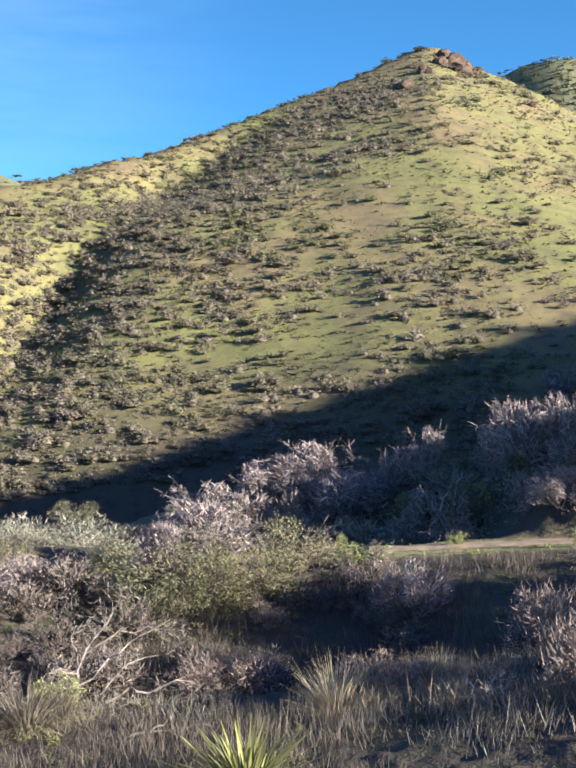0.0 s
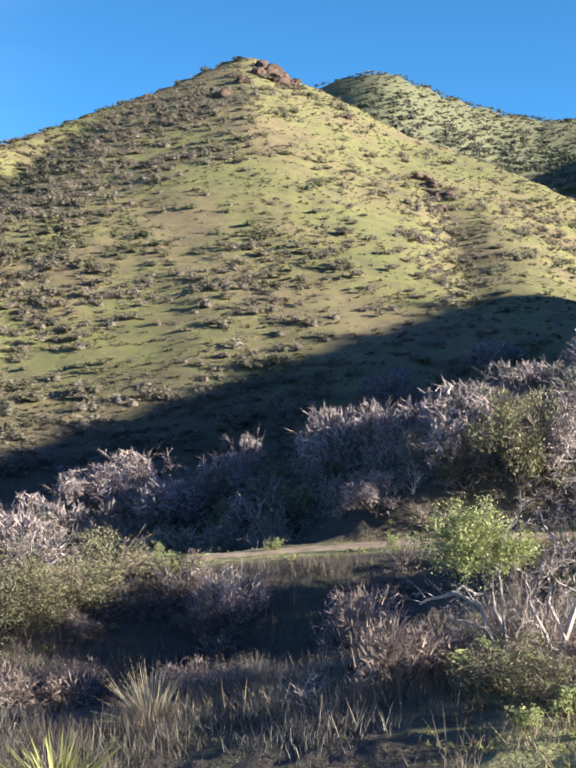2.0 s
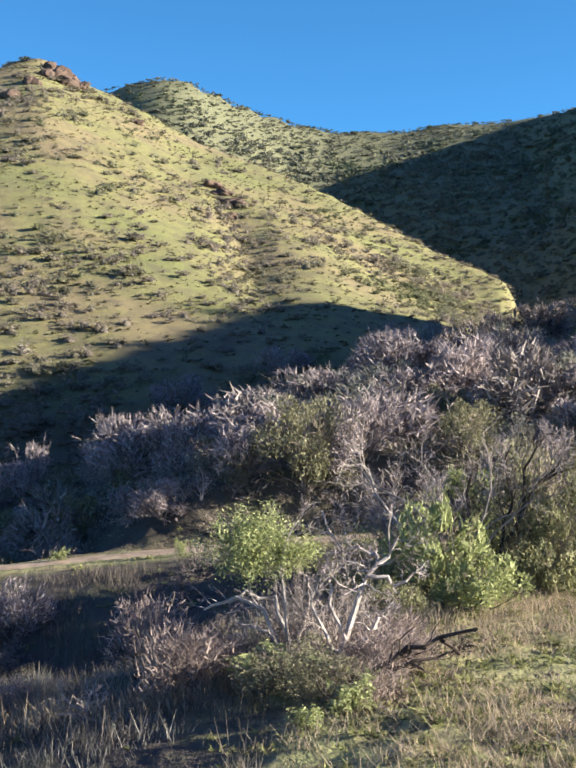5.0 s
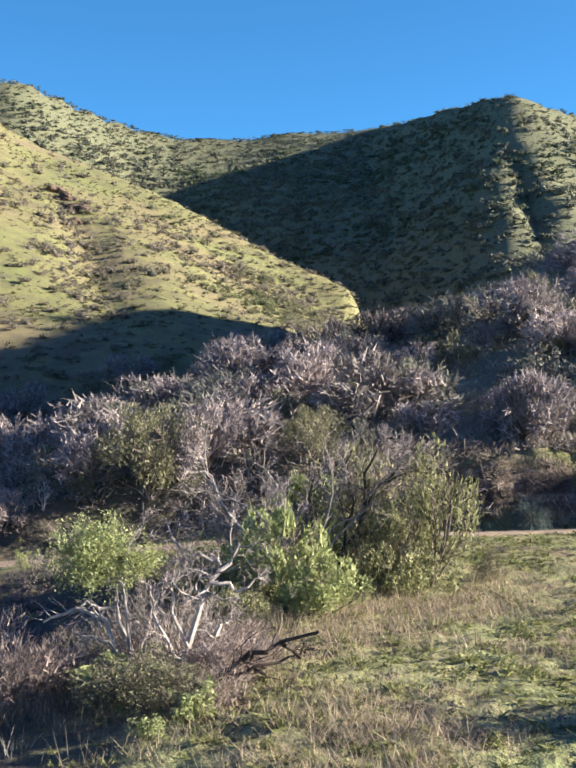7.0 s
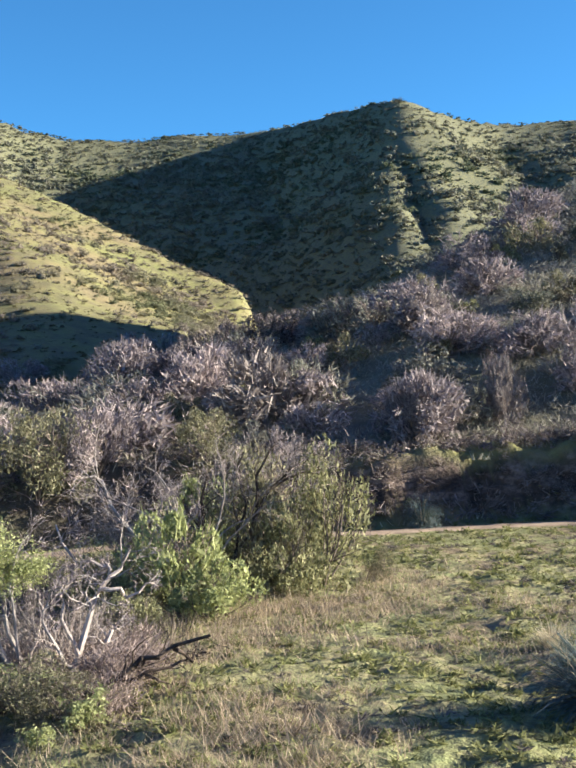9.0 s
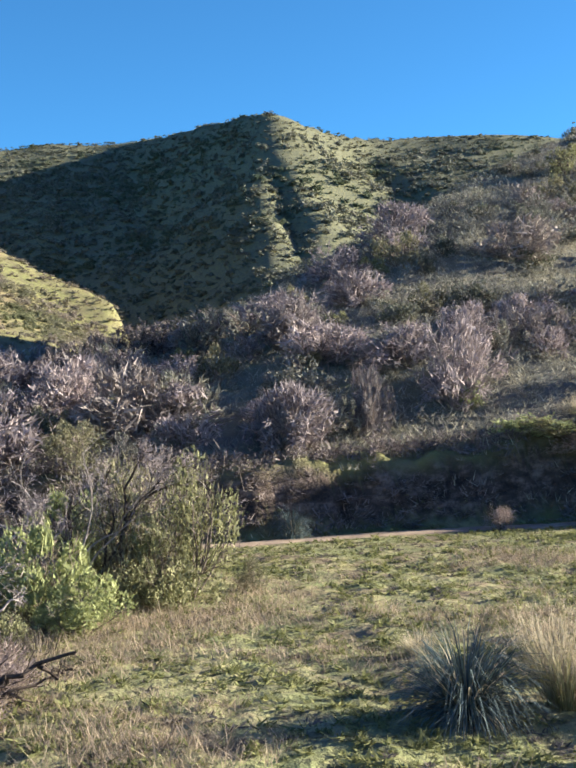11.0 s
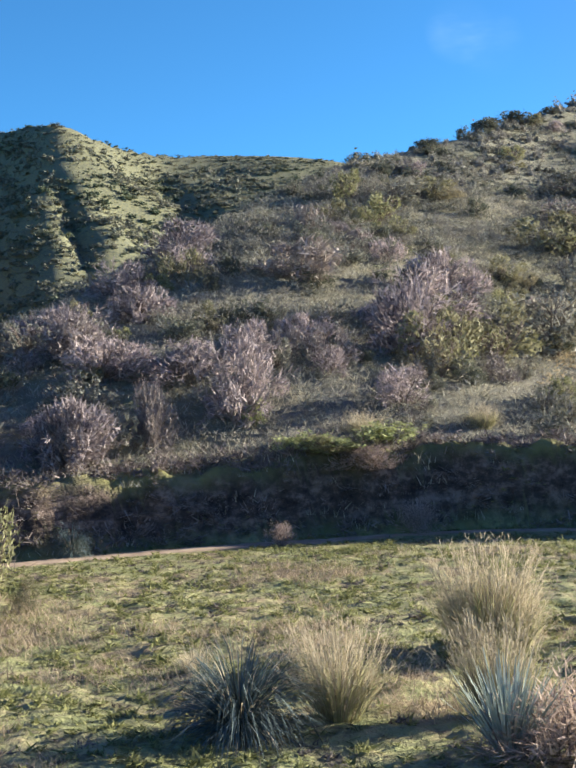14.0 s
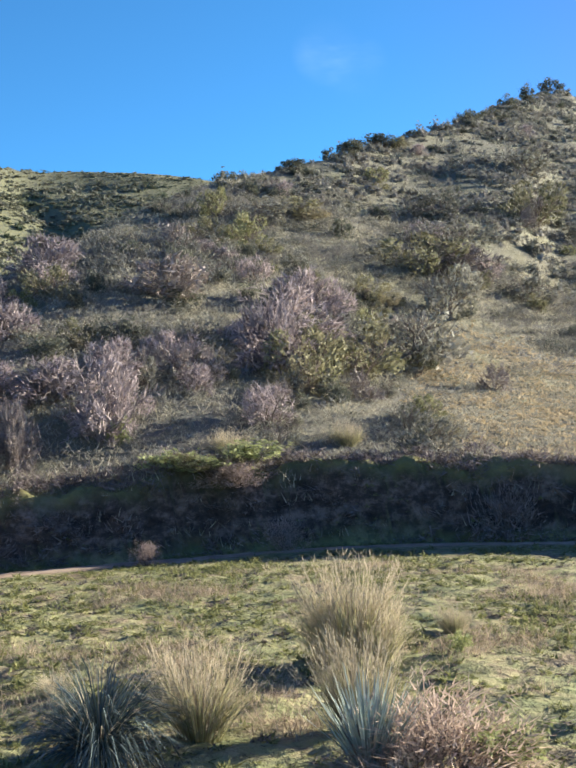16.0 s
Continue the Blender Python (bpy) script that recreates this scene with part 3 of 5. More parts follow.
def bare_plant(rng, stems, height, spread, wander=0.22, kids=(5, 5, 3), thick=0.03, lift=0.05, share=(0.55, 0.5, 0.5), twig=0.006):
    """A leafless bush or tree: the limbs as one mesh, the fine twigs as another; also the twig ends."""
    ang = rng.uniform(0, 6.28, stems)
    lean = np.abs(rng.normal(size=stems)) * spread
    start = np.stack([np.cos(ang), np.sin(ang), np.zeros(stems)], 1) * 0.06 * height * rng.uniform(0, 1, (stems, 1))
    way = np.stack([np.cos(ang) * lean, np.sin(ang) * lean, np.ones(stems)], 1)
    length = height * rng.uniform(0.55, 0.95, stems)
    r = thick * rng.uniform(0.6, 1.1, stems)
    p0 = limb_paths(rng, start, way, length, 7, wander, lift)
    limbs = [tubes(p0, r, r * 0.4, 5)]
    s, w, le, r1 = fork(rng, p0, r, kids[0], 1.0, share[0])
    p1 = limb_paths(rng, s, w, le, 5, wander * 1.1, lift)
    r1 = r1 * 0.6
    limbs.append(tubes(p1, r1, r1 * 0.4, 3))
    s, w, le, r2 = fork(rng, p1, r1, kids[1], 1.0, share[1])
    p2 = limb_paths(rng, s, w, le, 3, wander * 1.2, lift)
    r2 = np.maximum(r2 * 0.55, twig)
    twigs = [ribbons(rng, p2[:, :2], r2), ribbons(rng, p2[:, 1:], r2 * 0.8)]
    s, w, le, r3 = fork(rng, p2, r2, kids[2], 0.9, share[2], 0.1)
    p3 = limb_paths(rng, s, w, le, 2, wander, lift)
    twigs.append(ribbons(rng, p3, twig))
    return join(limbs), join(twigs), p3[:, 1]


def blades(rng, n, length, base, lean, bend, wide, points=4):
    """Tapering grass or leaf blades that arch outwards, as folded ribbons."""
    ang = rng.uniform(0, 6.28, n)
    out = np.stack([np.cos(ang), np.sin(ang), np.zeros(n)], 1)
    tilt = rng.uniform(0.05, 1, n) ** 0.8 * lean
    le = length * rng.uniform(0.6, 1.1, n)
    p, q = [out * base * rng.uniform(0.1, 1, (n, 1))], tilt
    for k in range(points - 1):
        d = out * np.sin(q)[:, None] + np.array((0, 0, 1.0)) * np.cos(q)[:, None]
        p.append(p[-1] + d * (le / (points - 1))[:, None])
        q = q + bend * rng.uniform(0.3, 1.2, n) + rng.normal(size=n) * 0.06
    p = np.stack(p, 1)
    face = np.stack([-np.sin(ang + rng.normal(size=n) * 0.6), np.cos(ang), rng.normal(size=n) * 0.2], 1)
    w = wide * np.array([0.8, 1.0, 0.7, 0.08]) if points == 4 else wide * np.linspace(1, 0.1, points)
    left, right = p - face[:, None] * w[:, None] / 2, p + face[:, None] * w[:, None] / 2
    v = np.stack([left, right], 2).reshape(-1, 3)
    i = np.arange(n * points * 2).reshape(n, points, 2)
    f = np.stack([i[:, :-1, 0], i[:, :-1, 1], i[:, 1:, 1], i[:, 1:, 0]], -1).reshape(-1, 4)
    return v, f


def plant_root(name, label, category, group=""):
    return tagged(new(name), label, category, group)


def set_down(ob, row, base_h, base_w, rng, sink=0.04):
    """Stands a plant at a bearing and distance, scaled to a height and width."""
    b, r, h, w = row
    x, y = polar(b, r)
    ob.matrix_basis = Matrix.Translation((x, y, ground_z(x, y) - sink)) @ Matrix.Rotation(rng.uniform(0, 6.28), 4, "Z") @ Matrix.Diagonal((w / base_w, w / base_w, h / base_h, 1))
    return ob


def plant_all(makers, rows, rng, base_h=1.0, base_w=1.0):
    """One plant a row; the first of each shape is built, the rest are copies with the same meshes."""
    built = {}
    for i, row in enumerate(rows):
        k = i % len(makers)
        if k not in built:
            built[k] = makers[k]()
            set_down(built[k], row, base_h, base_w, rng)
        else:
            twin = copy_thing(built[k], Matrix())
            twin.matrix_basis = Matrix()
            set_down(twin, row, base_h, base_w, rng)


def fit_unit(*meshes):
    """Scales meshes together to one metre wide and one high."""
    every = np.concatenate([v for v, _ in meshes])
    k = np.array((np.percentile(np.abs(every[:, 0]), 97) * 2, np.percentile(np.abs(every[:, 1]), 97) * 2, np.percentile(every[:, 2], 99)))
    k = np.array((max(k[0], k[1]), max(k[0], k[1]), k[2]))
    return [(v / k, f) for v, f in meshes]


def scatter_many(name, variants, places, mat, label, category):
    """Thousands of small plants as one sheet. places: rows of x, y, width, turn, height."""
    vs, fs, off = [], [], 0
    z = land(places[:, 0], places[:, 1])[0]
    which = np.arange(len(places)) % len(variants)
    for k, (v, f) in enumerate(variants):
        rows = places[which == k]
        c, s = np.cos(rows[:, 3]), np.sin(rows[:, 3])
        sc = rows[:, 2]
        x = (v[None, :, 0] * c[:, None] - v[None, :, 1] * s[:, None]) * sc[:, None] + rows[:, 0:1]
        y = (v[None, :, 0] * s[:, None] + v[None, :, 1] * c[:, None]) * sc[:, None] + rows[:, 1:2]
        h = v[None, :, 2] * rows[:, 4:5] + z[which == k][:, None] - 0.02
        vs.append(np.stack([x, y, h], -1).reshape(-1, 3))
        fs.append((f[None] + (np.arange(len(rows)) * len(v))[:, None, None]).reshape(-1, f.shape[1]) + off)
        off += len(rows) * len(v)
    ob = mesh_object(name, np.concatenate(vs), np.concatenate(fs), mat, smooth=True)
    return tagged(ob, label, category, kind="stuff")


def spread(rng, n, b0, b1, r0, r1, keep):
    """Random places in a wedge of the land, even per area; keep gives the chance that one stays."""
    b = rng.uniform(b0, b1, n)
    r = np.sqrt(rng.uniform(r0 ** 2, r1 ** 2, n))
    x, y = r * np.sin(np.radians(b)), r * np.cos(np.radians(b))
    ok = rng.rand(n) < keep(x, y, b, r)
    return x[ok], y[ok]


def rows_of(rng, x, y, shape, scale, squash=(0.6, 0.95)):
    w = np.minimum(rng.gamma(shape, scale, len(x)), 1.9 * shape * scale)
    return np.stack([x, y, w, rng.uniform(0, 6.28, len(x)), w * rng.uniform(*squash, len(x))], 1)


# ---- brush on the far hills ----
rng = np.random.RandomState(11)
brush_near = [thicket(rng, 1 + k % 4, 84, 0.062) for k in range(14)]
brush_far = [thicket(rng, 1 + k % 3, 24, 0.13) for k in range(12)]
brush_fine = [fuzz(rng, 130, 0.16, 0.016) for _ in range(10)]


def peak_keep(x, y, b, r):
    n = rough_land(x, y, 46.0, 4)
    bed = np.interp(r / FAR, [140, 161, 178, 220, 245, 262], [-14, -12.2, -10.2, -6, -2.5, 0.3])
    thick = 0.55 * step(bed - 0.5, bed + 0.5, b) * (1 - step(bed + 5, bed + 15, b)) * (1 - step(200, 300, r / FAR))
    wet = np.clip(carve(x, y) / 4.0, 0, 1)
    foot = np.interp(b, BEARING, PEAK_FOOT)
    return np.where((r < foot + 2) | (r > np.interp(b, BEARING, PEAK_R) + 3), 0, np.clip(0.14 - 0.09 * step(8, 16, b) + (0.75 - 0.4 * step(4, 14, b)) * n + 0.26 * (1 - step(-6, 4, b)) + thick + 0.8 * wet + 0.5 * (1 - step(1.0, 1.25, r / foot)), 0.05, 1))


def rear_keep(x, y, b, r):
    n = rough_land(x, y, 85.0, 4)
    wet = np.clip(carve(x, y) / 5.0, 0, 0.6)
    ok = (r > np.interp(b, BEARING, REAR_FOOT)) & (r < np.interp(b, BEARING, REAR_R) + 4) & ((b > 8) | (b < -10))
    return np.where(ok, np.clip(0.75 + 0.7 * n + wet + 0.3 * (b < 22) - 0.35 * step(35, 36.5, b) * (1 - step(42, 44, b)), 0.15, 1), 0)


def lower_on_crest(rows, crest):
    """Bushes on a skyline are small and wind-cut."""
    near = np.hypot(rows[:, 0], rows[:, 1]) / np.interp(np.degrees(np.arctan2(rows[:, 0], rows[:, 1])), BEARING, crest)
    rows[:, 2] *= 1 - 0.35 * step(0.92, 1.0, near)
    rows[:, 4] *= 1 - 0.6 * step(0.92, 1.0, near)
    return rows


x, y = spread(rng, 30000, -17, 33, 105 * FAR, 310 * FAR, peak_keep)
scatter_many("peak_brush", brush_near, lower_on_crest(rows_of(rng, x, y, 3.0, 1.05, (0.28, 0.48)), PEAK_R), M_BRUSH, "low grey-mauve bushes scattered over the grassy peak", "brush")
x, y = spread(rng, 40000, -17, 62, 195 * FAR, 545 * FAR, rear_keep)
x2, y2 = spread(rng, 5200, 8, 27, 440, 690, rear_keep)
x, y = np.concatenate([x, x2]), np.concatenate([y, y2])
scatter_many("ridge_brush", brush_far, lower_on_crest(rows_of(rng, x, y, 3.5, 1.15, (0.3, 0.5)), REAR_R), M_BRUSH_GREEN, "dark grey-green bushes covering the far ridge", "brush")

tussock = [fuzz(rng, 15, 0.55, 0.10, 0.35, 4, 0.8, 0.3) for _ in range(10)]


def tussock_keep(x, y, b, r):
    high = r > np.interp(b, BEARING, PEAK_FOOT) + 2
    return np.where(high & (r < np.interp(b, BEARING, PEAK_R)), np.clip(0.35 + 0.9 * rough_land(x + 60, y, 18.0, 3), 0.06, 0.9), 0)


x, y = spread(rng, 42000, -17, 31, 110 * FAR, 310 * FAR, tussock_keep)
scatter_many("peak_tussocks", tussock, rows_of(rng, x, y, 4, 0.20, (0.3, 0.6)), M_HEATH, "small olive tussocks among the grass of the peak", "brush")
x, y = spread(rng, 30000, 8, 60, 220 * FAR, 545 * FAR, lambda x, y, b, r: np.where((r > np.interp(b, BEARING, REAR_FOOT)) & (r < np.interp(b, BEARING, REAR_R)), 0.55, 0))
scatter_many("ridge_tussocks", tussock, rows_of(rng, x, y, 4, 0.28, (0.35, 0.6)), M_HEATH, "small olive tussocks among the brush of the far ridge", "brush")

# ---- single plants: bearing, distance, height, width ----
BARE_LOW = [
    (6.6, 41.5, 2.30, 2.10), (10.6, 42.5, 2.30, 2.20),
    (-3.7, 30.5, 1.63, 3.13), (5.0, 41.4, 1.95, 3.91), (-0.7, 42.7, 1.40, 2.98), (1.5, 42.1, 1.39, 2.59), (-5.8, 30.0, 1.23, 1.85), (11.6, 41.8, 1.89, 2.74),
    (13.5, 39.6, 1.96, 2.44), (13.6, 148.6, 6.10, 8.54), (0.9, 42.8, 1.94, 3.87), (23.6, 45.2, 2.42, 3.72), (18.6, 44.4, 1.28, 2.92), (24.1, 169.2, 6.26, 9.04),
    (18.4, 160.4, 3.95, 7.91), (12.8, 33.1, 1.09, 1.63), (20.5, 42.0, 2.07, 3.10), (22.4, 33.4, 1.92, 2.33), (-12.4, 27.7, 0.99, 2.18), (5.9, 25.4, 1.24, 1.55),
]
BARE_SLOPE = [
    (27.5, 40.5, 1.99, 3.49), (29.4, 44.5, 1.64, 2.73), (30.3, 37.2, 2.29, 3.36), (37.7, 35.8, 1.91, 2.79), (37.9, 44.7, 2.01, 2.94), (25.3, 174.4, 5.73, 9.31),
    (42.9, 64.2, 2.37, 4.48), (40.1, 56.3, 1.85, 3.47), (37.8, 44.4, 1.64, 2.91), (40.1, 42.3, 1.39, 2.61), (43.3, 42.0, 1.55, 3.11), (41.7, 37.3, 1.99, 1.23),
    (37.8, 35.8, 1.91, 2.20), (45.7, 39.1, 2.89, 2.41), (48.8, 57.1, 2.11, 4.69), (46.2, 43.9, 1.62, 2.88), (54.3, 54.0, 3.10, 4.88), (43.4, 42.6, 1.05, 2.10),
    (53.7, 49.3, 3.04, 3.64), (46.5, 40.7, 1.83, 2.17), (62.7, 88.4, 2.54, 5.45), (55.5, 61.0, 2.75, 4.26),
]
LEAFY_SLOPE = [
    (38.5, 39.7, 1.47, 2.78), (43.0, 57.0, 1.64, 2.58), (49.9, 49.4, 1.42, 2.23), (44.6, 48.0, 1.19, 1.77), (47.2, 49.1, 1.21, 1.61), (55.4, 48.0, 2.37, 3.75),
    (52.8, 87.4, 1.79, 5.38), (55.1, 92.4, 1.89, 5.31), (46.7, 73.4, 1.51, 2.41), (50.5, 75.4, 1.54, 3.40), (60.6, 57.5, 3.07, 5.43), (57.8, 52.3, 2.57, 4.30),
    (54.9, 71.8, 1.77, 2.66), (60.8, 85.2, 2.80, 7.00), (61.9, 76.2, 3.13, 4.38), (58.1, 71.0, 1.75, 3.50), (61.8, 107.6, 2.65, 7.07), (65.9, 118.2, 4.37, 7.28),
    (65.8, 143.9, 3.55, 7.68), (62.9, 83.6, 2.06, 4.46), (65.5, 90.6, 2.23, 5.58), (55.0, 54.3, 2.01, 3.56), (62.2, 95.8, 2.36, 6.29),
]
LEAFY_LOW = [
    (19.5, 14.8, 0.73, 1.33), (21.2, 14.4, 0.59, 1.06), (-6.7, 25.7, 1.25, 2.09), (-1.6, 26.8, 0.99, 2.19), (61.5, 43.7, 0.89, 1.79), (50.3, 36.8, 0.58, 2.57),
    (49.3, 36.6, 0.50, 1.80), (0.5, 28.3, 1.33, 2.67), (-2.5, 27.3, 1.12, 2.25), (-6.0, 27.3, 1.34, 3.11), (-3.7, 26.3, 1.28, 1.74), (-12.9, 29.8, 0.86, 1.10),
    (-10.2, 43.5, 0.98, 1.79), (16.2, 33.2, 0.82, 0.95), (19.6, 33.0, 2.57, 2.98), (6.7, 41.7, 1.20, 2.06), (20.6, 33.7, 1.80, 1.80), (27.5, 33.5, 1.51, 1.65),
    (23.5, 39.0, 1.60, 2.40),
]
SKYLINE = [
    (56.4, 122.6, 1.11, 1.46), (57.4, 128.1, 1.10, 2.52), (58.7, 136.9, 1.57, 4.05), (54.7, 116.4, 0.86, 2.29), (63.0, 174.7, 1.72, 3.44), (60.5, 150.8, 1.05, 1.98),
    (65.8, 222.3, 3.47, 2.92), (66.9, 251.7, 2.89, 4.96), (64.9, 206.4, 2.03, 3.39), (63.3, 178.0, 1.54, 2.92), (54.6, 114.9, 0.80, 2.26), (57.4, 128.6, 1.48, 2.54),
    (36.8, 510.3, 2.10, 5.03), (6.4, 368.0, 1.51, 4.84), (4.7, 363.4, 1.64, 2.84), (3.5, 350.5, 1.58, 3.02),
]
CLUMP = [
    (26.4, 20.9, 1.80, 1.80), (33.2, 23.2, 2.60, 1.90), (30.0, 23.6, 2.60, 1.90), (31.6, 22.6, 1.75, 1.40), (28.2, 20.3, 1.00, 1.40), (25.1, 22.5, 1.35, 1.20),
    (36.0, 24.0, 0.66, 0.59), (30.4, 25.0, 2.30, 2.26), (27.2, 25.0, 2.07, 2.05), (24.2, 19.5, 0.70, 1.20), (23.9, 21.0, 1.06, 1.29), (22.5, 22.5, 1.24, 1.48),
]
STRAW = [
    (51.1, 14.6, 1.17, 1.32), (58.5, 14.8, 1.22, 1.16), (57.9, 18.5, 1.60, 1.52), (56.9, 18.9, 1.01, 1.17), (59.0, 18.3, 1.13, 1.13),
    (7.3, 17.3, 0.50, 0.64), (44.1, 17.4, 0.43, 0.64), (-4.6, 32.3, 0.80, 0.93), (-8.8, 30.6, 0.88, 1.01), (62.5, 21.0, 0.52, 0.69), (51.6, 38.8, 0.95, 1.28),
    (57.2, 41.4, 0.85, 1.36), (6.1, 17.6, 0.43, 0.57),
]
SOTOL = [
    (46.6, 13.9, 0.92, 1.85), (59.2, 13.0, 1.12, 1.12), (37.8, 32.9, 0.81, 1.15), (-2.0, 13.4, 0.70, 1.45), (44.9, 15.3, 0.63, 0.57),
]
GREENS = [
    (50.3, 36.8, 0.58, 2.57), (52.6, 37.2, 0.84, 1.99), (48.4, 36.2, 0.67, 1.63), (3.6, 28.5, 0.64, 1.11), (8.0, 31.3, 0.39, 0.51), (2.5, 31.5, 0.52, 0.32),
    (13.7, 30.1, 0.52, 0.35), (24.4, 21.1, 0.61, 0.95), (26.0, 21.1, 0.52, 0.52), (20.1, 13.3, 0.30, 0.36), (22.4, 13.8, 0.51, 0.62), (18.8, 15.4, 0.57, 1.14),
    (21.4, 33.3, 0.68, 0.82), (16.2, 34.6, 0.71, 0.85), (65.4, 13.2, 0.62, 1.10), (-11.2, 17.2, 0.60, 0.70), (62.8, 19.0, 0.39, 0.47), (27.7, 22.2, 0.55, 0.55), (46.4, 39.1, 0.97, 0.97),
]
DRYBUSH = [
    (21.8, 17.3, 0.57, 1.42), (19.9, 17.8, 0.55, 1.32), (23.9, 17.7, 0.54, 1.16), (6.4, 16.8, 0.48, 1.10), (4.0, 17.6, 0.43, 1.09), (-3.9, 23.2, 0.85, 1.50),
    (-1.6, 23.3, 0.76, 1.33), (23.3, 15.4, 0.63, 1.52), (20.9, 15.8, 0.55, 1.30), (25.1, 16.2, 0.50, 1.07), (18.8, 16.4, 0.54, 1.15), (12.4, 21.5, 1.23, 1.49),
    (13.7, 15.8, 0.97, 1.04), (54.3, 35.9, 1.03, 1.40), (64.6, 37.4, 1.77, 2.00), (47.6, 33.6, 0.69, 0.83),     (23.4, 14.4, 0.53, 0.89), (14.9, 16.0, 0.85, 1.32), (51.4, 36.5, 0.75, 1.65), (51.9, 36.5, 0.75, 1.65), (41.5, 38.7, 1.75, 1.11),
]
PALE = [
    (12.8, 33.1, 0.95, 1.63), (41.7, 36.9, 1.66, 1.06), (38.2, 35.9, 1.62, 2.06),
    (23.9, 25.0, 2.05, 2.05), (20.9, 16.4, 1.28, 1.28), (18.8, 16.9, 1.04, 1.11), (22.8, 17.2, 1.06, 1.06),
]
DEAD = [
    (0.4, 39.1, 1.29, 1.44), (14.7, 32.9, 0.94, 1.21), (9.6, 15.8, 0.39, 0.90), (22.8, 39.0, 1.76, 1.92),
]


def stem_frame(r, stems, spread_out, thick=0.016, kids=5, wander=0.2, lift=0.05, twigs=6, wide=0.004):
    """Stems with side branches and a few long bare shoots; also the shoots."""
    ang = r.uniform(0, 6.28, stems)
    lean = np.abs(r.normal(size=stems)) * spread_out
    start = np.stack([np.cos(ang), np.sin(ang), np.zeros(stems)], 1) * 0.06 * r.uniform(0, 1, (stems, 1))
    p0 = limb_paths(r, start, np.stack([np.cos(ang) * lean, np.sin(ang) * lean, np.ones(stems)], 1), r.uniform(0.6, 0.95, stems), 5, wander, lift)
    fat = thick * r.uniform(0.6, 1.1, stems)
    s, w, le, r1 = fork(r, p0, fat, kids, 1.0, 0.55)
    p1 = limb_paths(r, s, w, le, 4, wander * 1.1, lift)
    s, w, le, _ = fork(r, p1, r1, twigs, 0.9, 0.42, 0.2)
    p2 = limb_paths(r, s, w, le, 2, wander, lift)
    return join([tubes(p0, fat, fat * 0.4, 4), tubes(p1, r1 * 0.6, r1 * 0.25, 3)]), ribbons(r, p2, wide), p2[:, 1]


def slivers(mesh):
    """Splits the quads of fine shoots so that they join with single slivers."""
    v, f = mesh
    return v, np.concatenate([f[:, [0, 1, 2]], f[:, [0, 2, 3]]])


def bare_bush(seed, mat_limb, label, name="bare_bush", group="leafless bushes", twig_mat=None, count=880, stems=9, twigs=8, lumps=13, grain=1.0):
    def make():
        r = np.random.RandomState(seed)
        limbs, shoots, _ = stem_frame(r, stems, 0.95, 0.018 * grain ** 0.5, 6, 0.2, 0.03, twigs, 0.004 * grain)
        limbs, shoots = fit_unit(limbs, shoots)
        fine = fit_unit(fuzz(r, int(count * 1.4 / grain), 0.078 * grain ** 0.7, 0.0055 * grain, 0.4, lumps, 0.75, 0.6, 0.48))[0]
        root = plant_root(name, label, "bush", group)
        mesh_object("stem_frame", *limbs, mat_limb, root)
        tagged(mesh_object("twig_tangle", *join([slivers(shoots), fine]), twig_mat or M_TWIG, root), kind="stuff")
        return root
    return make


def leafy_bush(seed, mat_leaf, label, leaf=0.018, count=1250, name="leafy_bush", group="leafy bushes", limb_mat=None, up=0.3, lumps=14):
    def make():
        r = np.random.RandomState(seed)
        limbs, shoots, _ = stem_frame(r, 8, 0.7, 0.015, 5, 0.2, 0.06, 6)
        limbs, shoots = fit_unit(limbs, shoots)
        crown_seed = r.randint(10 ** 6)
        leaves = fit_unit(join([fuzz(np.random.RandomState(crown_seed), count, leaf * 2.6, leaf * 0.8, up, lumps, 0.9, 0.55, 0.5), fuzz(np.random.RandomState(crown_seed), count // 5, leaf * 6, leaf * 0.35, up + 0.3, lumps, 0.5, 0.7, 0.6)]))[0]
        root = plant_root(name, label, "bush", group)
        mesh_object("stem_frame", *join([limbs, shoots]), limb_mat or M_GREYWOOD, root)
        tagged(mesh_object("foliage", *leaves, mat_leaf, root), kind="stuff")
        return root
    return make


def dry_bush(seed, label, mat=None):
    def make():
        r = np.random.RandomState(seed)
        limbs, shoots, _ = stem_frame(r, 14, 0.7, 0.01, 5, 0.14, 0.05, 10, 0.0045)
        limbs, shoots = fit_unit(limbs, shoots)
        fine = fit_unit(fuzz(r, 1100, 0.10, 0.006, 0.5, 12, 0.6, 0.3))[0]
        root = plant_root("dry_bush", label, "bush", "dry bushes")
        mesh_object("stem_frame", *limbs, M_GREYWOOD, root)
        tagged(mesh_object("twig_tangle", *join([slivers(shoots), fine]), mat or M_ROSE, root), kind="stuff")
        return root
    return make


